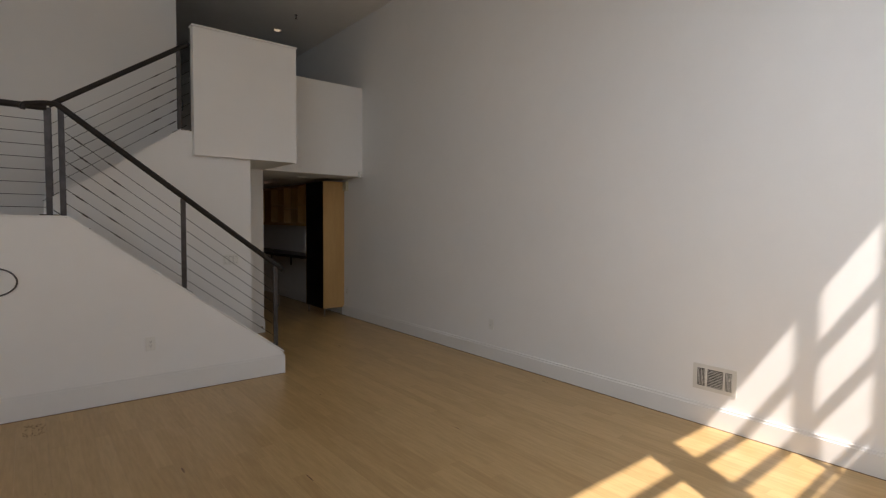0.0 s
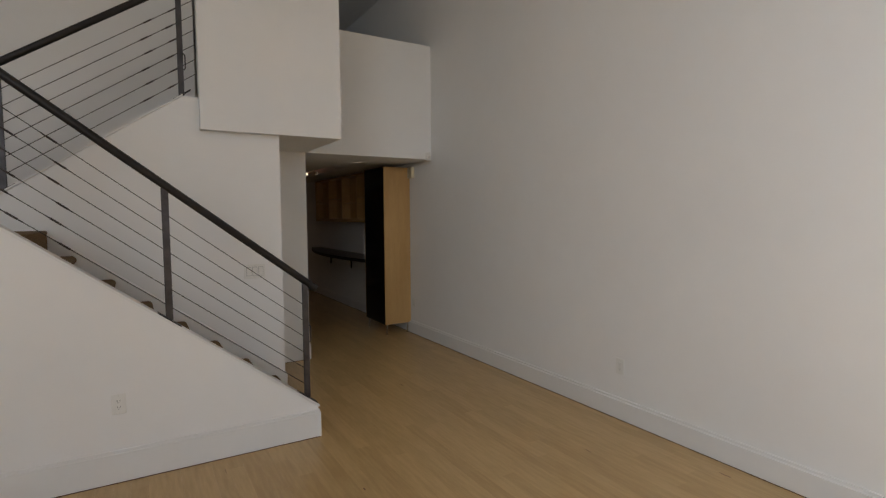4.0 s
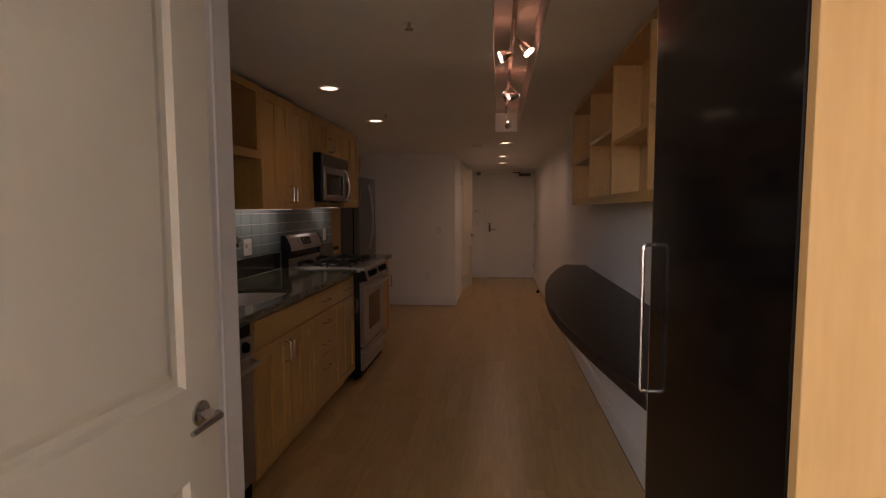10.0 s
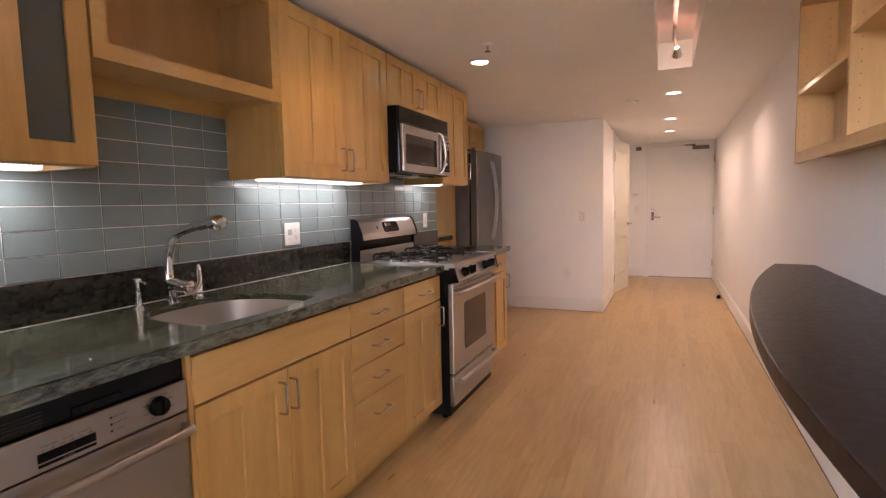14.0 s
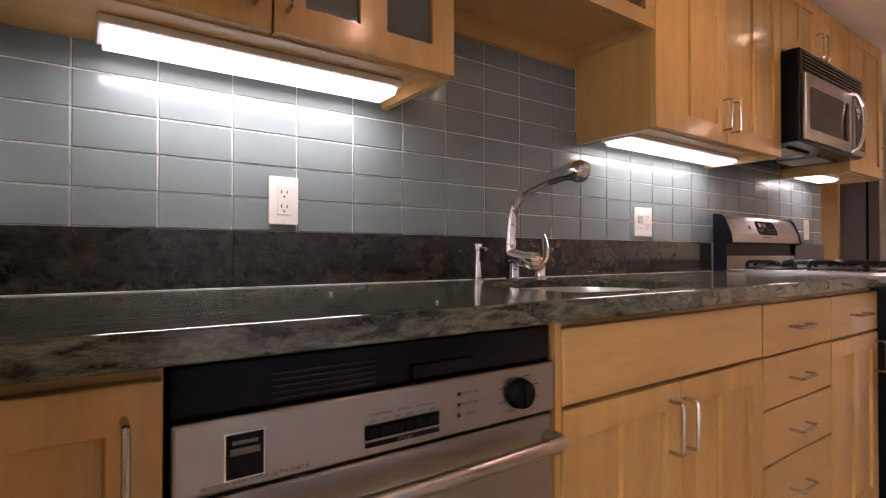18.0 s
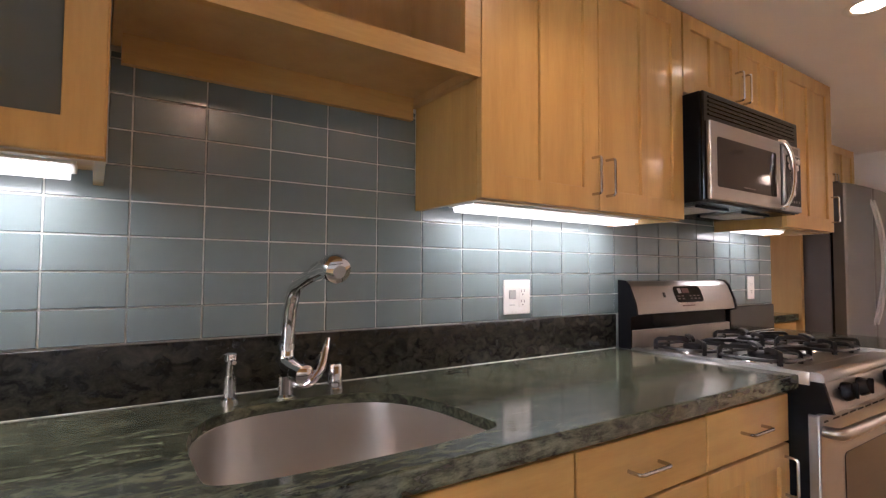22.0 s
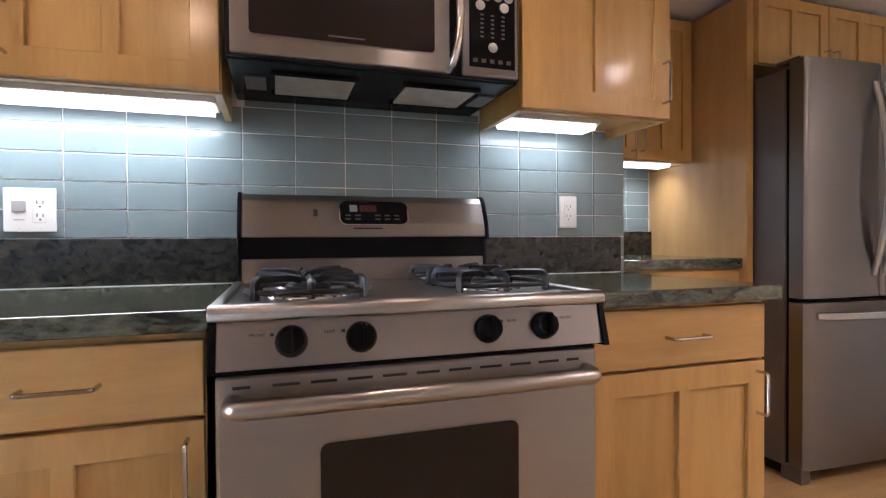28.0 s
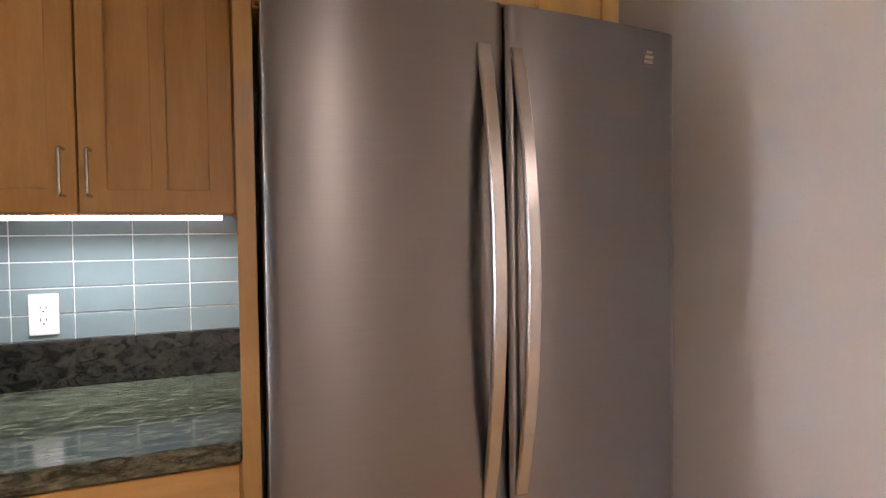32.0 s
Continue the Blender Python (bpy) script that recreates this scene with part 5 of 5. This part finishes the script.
t = thing("door_chime", (RW - 0.02, -1.64, 2.01), "almond door chime box high beside the tall cabinet", "door chime")
part("cover", box(RW - 0.045, RW - 0.0005, -1.70, -1.59, 1.945, 2.082, 0.006), ALMOND, t)
part("grille", boxes(*[(RW - 0.047, RW - 0.0452, -1.690, -1.62, 1.965 + i * 0.012, 1.971 + i * 0.012) for i in range(9)]), mat("almond_shade", (0.45, 0.38, 0.24), 0.5), t)
t = thing("alarm_sensor", (2.40, -2.14, 2.16), "white alarm sensor in the corner above the opening", "sensor")
part("body", prism([(2.372, -2.1155), (2.436, -2.1155), (2.430, -2.152), (2.412, -2.165), (2.390, -2.160)], "z", 2.118, 2.205, 0.004), PLATE, t)
part("lens", prism([(2.384, -2.1655), (2.420, -2.1675), (2.412, -2.172), (2.392, -2.170)], "z", 2.135, 2.165), VENT, t)
t = thing("door_bumper", (0.94, -2.12, 0.08), "small steel door bumper on the baseboard", "door stop")
part("pin", lathe([(0.012, -0.03), (0.012, -0.008), (0.006, -0.006), (0.006, -0.0005)], (0.94, -2.1265, 0.08), "y", 12), BRIGHT, t, "", True)

# ---- ceiling fixtures ----
for k, (cx, cy, cz) in enumerate([(a, b, CZ) for a, b in CANS] + [(1.676, -0.85, HZ)]):
    t = thing("recessed_light", (cx, cy, cz), "round recessed ceiling light, switched on", "ceiling light", "recessed ceiling lights")
    part("trim_ring", lathe([(0.056, -0.001), (0.074, -0.0025), (0.078, -0.007), (0.060, -0.008), (0.053, -0.004)], (cx, cy, cz), n=28), PLATE, t, "white trim ring", True)
    part("lens", lathe([(0.0525, -0.0015), (0.0525, -0.004), (0.02, -0.005)], (cx, cy, cz), n=24), LENS, t, "glowing lens", True)
for cx, cy in ((0.83, 1.89), (1.363, -0.10)):
    t = thing("sprinkler", (cx, cy, CZ), "small white ceiling fire sprinkler", "sprinkler")
    part("flange", lathe([(0.032, -0.0005), (0.032, -0.004), (0.014, -0.010)], (cx, cy, CZ)), PLATE, t, "", True)
    part("stem", lathe([(0.007, -0.010), (0.007, -0.035), (0.018, -0.036), (0.018, -0.039)], (cx, cy, CZ), n=12), BRIGHT, t, "", True)
t = thing("smoke_detector", (1.476, 4.07, CZ), "round white smoke detector on the ceiling", "smoke detector")
part("cover", lathe([(0.055, -0.0005), (0.055, -0.015), (0.045, -0.026), (0.01, -0.028)], (1.476, 4.07, CZ)), PLATE, t, "", True)
t = thing("loft_sprinkler", (1.66, -1.6, HZ), "small sprinkler on the loft ceiling", "sprinkler")
part("stem", lathe([(0.02, -0.0005), (0.02, -0.004), (0.007, -0.006), (0.007, -0.05), (0.018, -0.052), (0.018, -0.056)], (1.66, -1.6, HZ)), GREYSIDE, t, "", True)
t = thing("track_light", (1.80, 1.1, 2.31), "ceiling track with small halogen spotlights", "track light")
part("track", box(1.790, 1.812, -0.70, 2.90, 2.286, 2.309), BRIGHT, t, "slim metal track")
for sx, sy, aim in SPOTS:
    w = (Vector(aim) - Vector((sx, sy, 2.13))).normalized()
    p = Vector((sx, sy, 2.13))
    hd = part("spotlight", tube([p - w * 0.050, p - w * 0.045, p - w * 0.015, p + w * 0.012], [0.010, 0.018, 0.024, 0.030], 14, caps=False), CHROME, t, "small chrome halogen spot head", True)
    part("bulb", tube([p - w * 0.004, p + w * 0.008], [0.026, 0.027], 14), BULB, hd, "glowing bulb", True)
    part("arm", tube([(1.801, sy, 2.286), (1.801, sy, 2.21), p - w * 0.048], 0.005, 8), BRIGHT, hd, "", True)
for sy in (0.9, 2.1):
    part("connector", box(1.785, 1.817, sy - 0.09, sy + 0.09, 2.272, 2.287, 0.003), BRIGHT, t)

# ---- stairs ----
st = thing("staircase", (-0.4, -3.5, 0), "staircase with brown carpeted treads", "staircase", kind="structure")


def carpet_step(x, z, run, y0, y1, parent, way=-1):
    """A carpeted tread and riser with a rolled nose; x: nose, way: the side on which the next one rises."""
    pts = [(x + way * 0.03, z - 0.185), (x + way * 0.022, z - 0.06)]
    for i in range(7):
        a = math.pi * i / 6
        pts.append((x + way * (0.028 - 0.028 * math.sin(a)), z - 0.028 - 0.028 * math.cos(a)))
    pts += [(x + way * (run + 0.05), z), (x + way * (run + 0.05), z - 0.185)]
    return part("step", prism(pts, "y", y0, y1), CARPET, parent, "brown carpeted step", True)


for k in range(7):
    carpet_step(0.425 - 0.217 * k, 0.195 + 0.1725 * k, 0.217, -3.922, -3.112, st)
part("landing", box(-2.5, -1.03, -3.922, -2.102, 1.20, 1.402, 0.01), CARPET, st, "carpeted landing")
for k in range(5):
    carpet_step(-1.25 + 0.235 * k, 1.402 + 0.165 * (k + 1), 0.235, -2.985, -2.105, st, 1)
part("upper_landing", box(-0.08, 0.87, -3.055, -2.12, 2.361, 2.40), CARPET, st, "carpeted upper landing")
part("skirt_board", prism([(0.486, 0.0), (0.486, 0.20), (0.469, 0.214), (-1.063, 1.396), (-2.5, 1.50), (-2.5, 1.30), (-1.1, 1.20), (0.38, 0.0)], "y", -3.111, -3.0905), TRIM, st, "white sloped skirt board")
part("skirt_bead", tube([(0.469, -3.108, 0.216), (-1.063, -3.108, 1.398)], 0.010, 8), TRIM, st, "", True)
part("stringer", prism([(-0.194, 2.372), (-0.194, 2.386), (-1.30, 1.625), (-1.30, 1.611)], "y", -3.102, -2.985), TRIM, st, "white sloped wall cap")


# ---- railings ----
def railing(name, label, a, b, y, height, posts, rows=6, turnbuckles=(), over=0.0, dark=RAILS):
    """A cable rail between two points (x, z) of the sloped base, with posts at the given shares of its length."""
    t = thing(name, (a[0], y, a[1]), label, "railing")
    A, B = Vector((a[0], y, a[1])), Vector((b[0], y, b[1]))
    d = B - A
    up = Vector((0, 0, height))
    part("handrail", tube([A + up - d * over, B + up], 0.0235, 14), dark, t, "dark steel handrail", True)
    for s, foot in posts:
        p = A + d * s
        ps = part("post", box(p.x - 0.019, p.x + 0.019, y - 0.010, y + 0.010, p.z - foot, p.z + height - 0.018, 0.002, 1), POST, t, "flat steel post")
        sl = d.z / d.x * 0.06
        part("foot_plate", prism([(p.x - 0.06, p.z - foot - sl), (p.x + 0.06, p.z - foot + sl), (p.x + 0.06, p.z - foot + sl + 0.007), (p.x - 0.06, p.z - foot - sl + 0.007)], "y", y - 0.026, y + 0.026), RAILS, ps)
    for i in range(rows):
        h = Vector((0, 0, 0.083 + 0.107 * i if rows == 6 else height * (0.075 + 0.115 * i)))
        w = part("cable", tube([A + h, B + h], 0.0025, 6), WIRE, t, "thin steel cable", True)
        for s in turnbuckles:
            q = A + h + d * (s + 0.02 * (i % 2))
            n = d.normalized()
            part("turnbuckle", tube([q - n * 0.055, q - n * 0.03, q - n * 0.028, q + n * 0.028, q + n * 0.03, q + n * 0.055], [0.0032, 0.0032, 0.0054, 0.0054, 0.0032, 0.0032], 8), WIRE, w, "", True)
    return t


def knee_top(x):
    return 0.220 + (0.490 - x) * (1.497 - 0.220) / (0.490 + 1.172)


lower = railing("stair_railing", "dark steel cable railing along the lower stairs", (0.42, knee_top(0.42)), (-1.215, knee_top(-1.215)), -3.972, 0.786, ((0.0, 0.0), (0.488, 0.0), (0.992, 0.033)), turnbuckles=(0.78, 0.91), over=0.044)
RZ = knee_top(-1.215) + 0.786
part("rail_return", tube(bent([(-1.205, -3.972, RZ - 0.008), (-1.235, -3.974, RZ + 0.008), (-1.30, -3.985, RZ + 0.004), (-1.42, -4.000, RZ - 0.022), (-1.425, -4.000, RZ - 0.060)], 0.025, 5), 0.019, 12), RAILS, lower, "curved end of the handrail", True)
railing("landing_railing", "dark steel cable railing along the landing", (-1.285, 1.498), (-2.58, 1.504), -3.972, 0.791, ((0.0, 0.0), (0.97, 0.0)), rows=8)
upper_rail = railing("upper_stair_railing", "dark steel cable railing along the upper stairs", (-1.245, 1.680), (-0.10, 2.466), -3.045, 0.785, ((0.0, 0.016), (0.915, 0.016)), turnbuckles=(0.72, 0.86))
for rail, px, pz in ((lower, 0.42, knee_top(0.42) + 0.43), (upper_rail, -0.197, 2.63)):
    py = rail.location.y
    part("end_loop", tube(bent([(px + 0.018, py, pz - 0.062), (px + 0.032, py, pz - 0.048), (px + 0.032, py, pz + 0.048), (px + 0.018, py, pz + 0.062)], 0.012, 4), 0.0042, 8), RAILS, rail, "thin bowed steel loop on the end post", True)


# ---- wall vent, wall cable, floor scuff ----
t = thing("return_vent", (RW - 0.01, -7.18, 0.35), "cream metal air vent low on the long wall", "air vent")
part("frame", boxes((RW - 0.008, RW - 0.0005, -7.332, -7.028, 0.418, 0.446), (RW - 0.008, RW - 0.0005, -7.332, -7.028, 0.258, 0.286), (RW - 0.008, RW - 0.0005, -7.332, -7.302, 0.286, 0.418), (RW - 0.008, RW - 0.0005, -7.058, -7.028, 0.286, 0.418), (RW - 0.007, RW - 0.0005, -7.13, -7.115, 0.286, 0.418), (RW - 0.007, RW - 0.0005, -7.255, -7.24, 0.286, 0.418)), VENT, t)
part("backing", box(RW - 0.003, RW - 0.0004, -7.302, -7.058, 0.286, 0.418), SLOT, t)
for i in range(5):
    for y in (-7.111 + i * 0.0108, -7.299 + i * 0.0088):
        part("slat", box(RW - 0.0065, RW - 0.0032, y, y + 0.0034, 0.290, 0.414), VENT, t)
for i in range(11):
    part("slat", box(RW - 0.0065, RW - 0.0032, -7.238, -7.132, 0.291 + i * 0.0115, 0.2943 + i * 0.0115), VENT, t)
part("lever", box(RW - 0.016, RW - 0.0067, -7.292, -7.286, 0.36, 0.385), VENT, t)
t = thing("wall_cable", (-1.6, -4.01, 1.0), "loop of white cable on the half wall", "cable")
pts = []
for i in range(22):
    a = -2.2 + i * 4.2 / 21
    pts.append((-1.62 + 0.135 * math.cos(a), -4.012, 1.02 + 0.10 * math.sin(a)))
part("cord", tube(pts, 0.0055, 8), GREYSIDE, t, "", True)
part("wall_box", box(-1.66, -1.58, -4.014, -4.0005, 1.05, 1.13, 0.004), SLOT, t)
t = thing("floor_scuff", (-1.42, -4.25, 0.0), "dark scraped patch on the floor boards", "floor mark", kind="stuff")
bm = bmesh.new()
rnd = random.Random(5)
for i in range(26):
    x, y, l, a = -1.47 + rnd.random() * 0.09, -4.43 + rnd.random() * 0.24, 0.02 + rnd.random() * 0.05, rnd.uniform(0.9, 2.1)
    c, s = math.cos(a) * l, math.sin(a) * l
    vs = [bm.verts.new(v) for v in ((x, y, 0.0012), (x + 0.0045, y, 0.0012), (x + c + 0.0045, y + s, 0.0012), (x + c, y + s, 0.0012))]
    bm.faces.new(vs)
part("scratch", bm, SUBFLOOR, t)


# ---- baseboards ----
def baseboard(x0, y0, x1, y1, side, h=0.135, th=0.014):
    """Along a wall from one point to the other; side: the way it stands out, as (dx, dy)."""
    dx, dy = side
    xs, ys = sorted((x0, x1)), sorted((y0, y1))
    if dx:
        a, b = sorted((x0, x0 + dx * th))
        c, d = sorted((x0, x0 + dx * th * 0.55))
        bm = boxes((a, b, *ys, 0.0, h - 0.018), (c, d, *ys, h - 0.018, h))
    else:
        a, b = sorted((y0, y0 + dy * th))
        c, d = sorted((y0, y0 + dy * th * 0.55))
        bm = boxes((*xs, a, b, 0.0, h - 0.018), (*xs, c, d, h - 0.018, h))
    ob = solid("baseboard", bm, TRIM, "white painted baseboard", "baseboard")
    g = 0.0035
    if dx:
        e, f = sorted((x0 + dx * th, x0 + dx * (th + g)))
        bm = box(e, f, *ys, 0.0002, 0.0035)
    else:
        e, f = sorted((y0 + dy * th, y0 + dy * (th + g)))
        bm = box(*xs, e, f, 0.0002, 0.0035)
    part("seam", bm, EDGE, ob, "dark seam along the floor")
    return ob


baseboard(RW, -9.6, RW, -1.57, (-1, 0), 0.155, 0.024)
baseboard(RW, -1.57, RW, 7.93, (-1, 0), 0.14)
baseboard(-2.6, -4.0, 0.486, -4.0, (0, -1), 0.185)
baseboard(0.484, -4.012, 0.484, -3.925, (1, 0), 0.185)
baseboard(0.49, -2.115, 0.98, -2.115, (0, -1), 0.17)
baseboard(0.98, -2.115, 0.98, -1.976, (1, 0), 0.17)
baseboard(0.49, -3.10, 0.49, -2.992, (1, 0), 0.20)
baseboard(0.98, -0.938, 0.98, -0.83, (1, 0), 0.14)
baseboard(0.1, 4.93, 1.135, 4.93, (0, -1), 0.14)
baseboard(1.135, 4.93, 1.135, 6.02, (1, 0), 0.14)
baseboard(1.135, 6.92, 1.135, 7.95, (1, 0), 0.14)
baseboard(1.149, 7.95, 1.463, 7.95, (0, -1), 0.14)
baseboard(-4.95, -9.6, -4.95, -2.1, (1, 0), 0.14)

# ---- tiles ----
MESHES = {}


def piece(name, size, at, material, parent):
    """A small bevelled block; alike sizes share one mesh."""
    key = (material.name, *[round(s, 4) for s in size])
    if key not in MESHES:
        sx, sy, sz = size
        b = 0.0012
        bm = bmesh.new()
        v0 = [bm.verts.new((0, y, z)) for y, z in ((0, 0), (sy, 0), (sy, sz), (0, sz))]
        v1 = [bm.verts.new((sx - b, y, z)) for y, z in ((0, 0), (sy, 0), (sy, sz), (0, sz))]
        v2 = [bm.verts.new((sx, y, z)) for y, z in ((b, b), (sy - b, b), (sy - b, sz - b), (b, sz - b))]
        for p, q in ((v0, v1), (v1, v2)):
            for i in range(4):
                bm.faces.new((p[i], p[(i + 1) % 4], q[(i + 1) % 4], q[i]))
        bm.faces.new(v2)
        MESHES[key] = finish(bm, material, False)
    ob = new(name, MESHES[key])
    ob.location = Vector(at) - origin(parent)
    ob.parent = parent
    return ob


part("grout", boxes((-0.0079, -0.0015, -0.829, 2.984, 0.895, 1.410), (-0.0079, -0.0015, -0.01, 0.765, 1.411, 1.66), (-0.0079, -0.0015, 1.66, 2.42, 1.411, 1.44), (-0.0079, -0.0015, 2.938, 2.984, 1.411, 2.128), (-0.0079, -0.0015, 2.938, 2.984, 0.002, 0.894)), GROUT, tile_wall)
VY = [0.7835 - 0.1477 * k for k in range(11, 0, -1)] + [0.7835 + 0.1477 * k for k in range(15)]
VZ = [1.029 + 0.0764 * k for k in range(-14, 15)]
jt = 0.0035


def lay(y_edges, z_edges, clip, x, parent):
    for ya, yb in zip(y_edges, y_edges[1:]):
        for za, zb in zip(z_edges, z_edges[1:]):
            for cy0, cy1, cz0, cz1 in clip:
                a, b, c, d = max(ya, cy0) + jt / 2, min(yb, cy1) - jt / 2, max(za, cz0) + jt / 2, min(zb, cz1) - jt / 2
                if b - a > 0.008 and d - c > 0.008:
                    piece("tile", (0.0075, b - a, d - c), (x, a, c), TILE, parent)


lay(VY + [2.985], VZ, [(-0.803, 2.985, 1.028, 1.411), (0.0, 0.76, 1.411, 1.655), (1.675, 2.408, 1.411, 1.435), (2.938, 2.985, 1.411, 2.128), (2.957, 2.985, 0.01, 1.028)], -0.006, tile_wall)
part("grout", box(-0.7779, -0.7735, 2.986, 3.742, 0.92, 1.425), GROUT, recess_wall)
lay([2.857 + 0.1464 * k for k in range(8)], [1.062 + 0.0731 * k for k in range(6)], [(2.988, 3.741, 1.062, 1.4275)], -0.778, recess_wall)

# ---- floor boards ----
floor_ob = bpy.data.objects["floor"]
rnd = random.Random(11)
BW = 0.0826
near, far_v, far_f = 0, [], []
x = RW
while x > -4.95:
    x0 = max(x - BW, -4.95)
    end = 7.95 if x0 > -0.9 else -2.0
    y = -9.6 - rnd.random() * 0.8
    while y < end:
        y1 = y + rnd.uniform(0.45, 1.35)
        a, b = max(y, -9.6), min(y1, end)
        if b - a > 0.02:
            dz = rnd.uniform(-0.0002, 0.0)
            if x0 > 0.62 and -2.1 < a < 4.9 and near < 300:
                near += 1
                bm = bmesh.new()
                bx(bm, -BW / 2 + 0.0002, BW / 2 - 0.0002, 0.0003, b - a - 0.0003, -0.0178, 0)
                o = new("floor_board", finish(bm, BOARD, False))
                o.location, o.parent = (x0 + BW / 2, a, dz), floor_ob
            else:
                k = len(far_v)
                far_v += [(x0 + 0.0002, a + 0.0003, dz), (x - 0.0002, a + 0.0003, dz), (x - 0.0002, b - 0.0003, dz), (x0 + 0.0002, b - 0.0003, dz)]
                far_v += [(p[0], p[1], -0.0178) for p in far_v[k:k + 4]]
                far_f += [(k, k + 1, k + 2, k + 3), (k, k + 4, k + 5, k + 1), (k + 1, k + 5, k + 6, k + 2), (k + 2, k + 6, k + 7, k + 3), (k + 3, k + 7, k + 4, k)]
        y = y1
    x -= BW
mesh = bpy.data.meshes.new("boards")
mesh.from_pydata(far_v, [], far_f)
mesh.materials.append(BOARDS)
o = new("floor_boards", mesh)
o.parent = floor_ob
tagged(o, kind="stuff")
# dark knots and mineral streaks in the boards
bm = bmesh.new()
for i in range(70):
    x, y, l, w = rnd.uniform(-2.0, 2.4), rnd.uniform(-8.5, 7.0), rnd.uniform(0.008, 0.05), rnd.uniform(0.002, 0.007)
    if x < -0.9 and y > -2.1:
        continue
    vs = [bm.verts.new((x + w * math.sin(k * 1.05) * rnd.uniform(0.7, 1.2), y + l * math.cos(k * 1.05), 0.0004)) for k in range(6)]
    bm.faces.new(vs)
o = part("knots", bm, mat("board_knot", (0.22, 0.115, 0.05), 0.4, vary=0.2, scale=60), floor_ob)
tagged(o, kind="stuff")
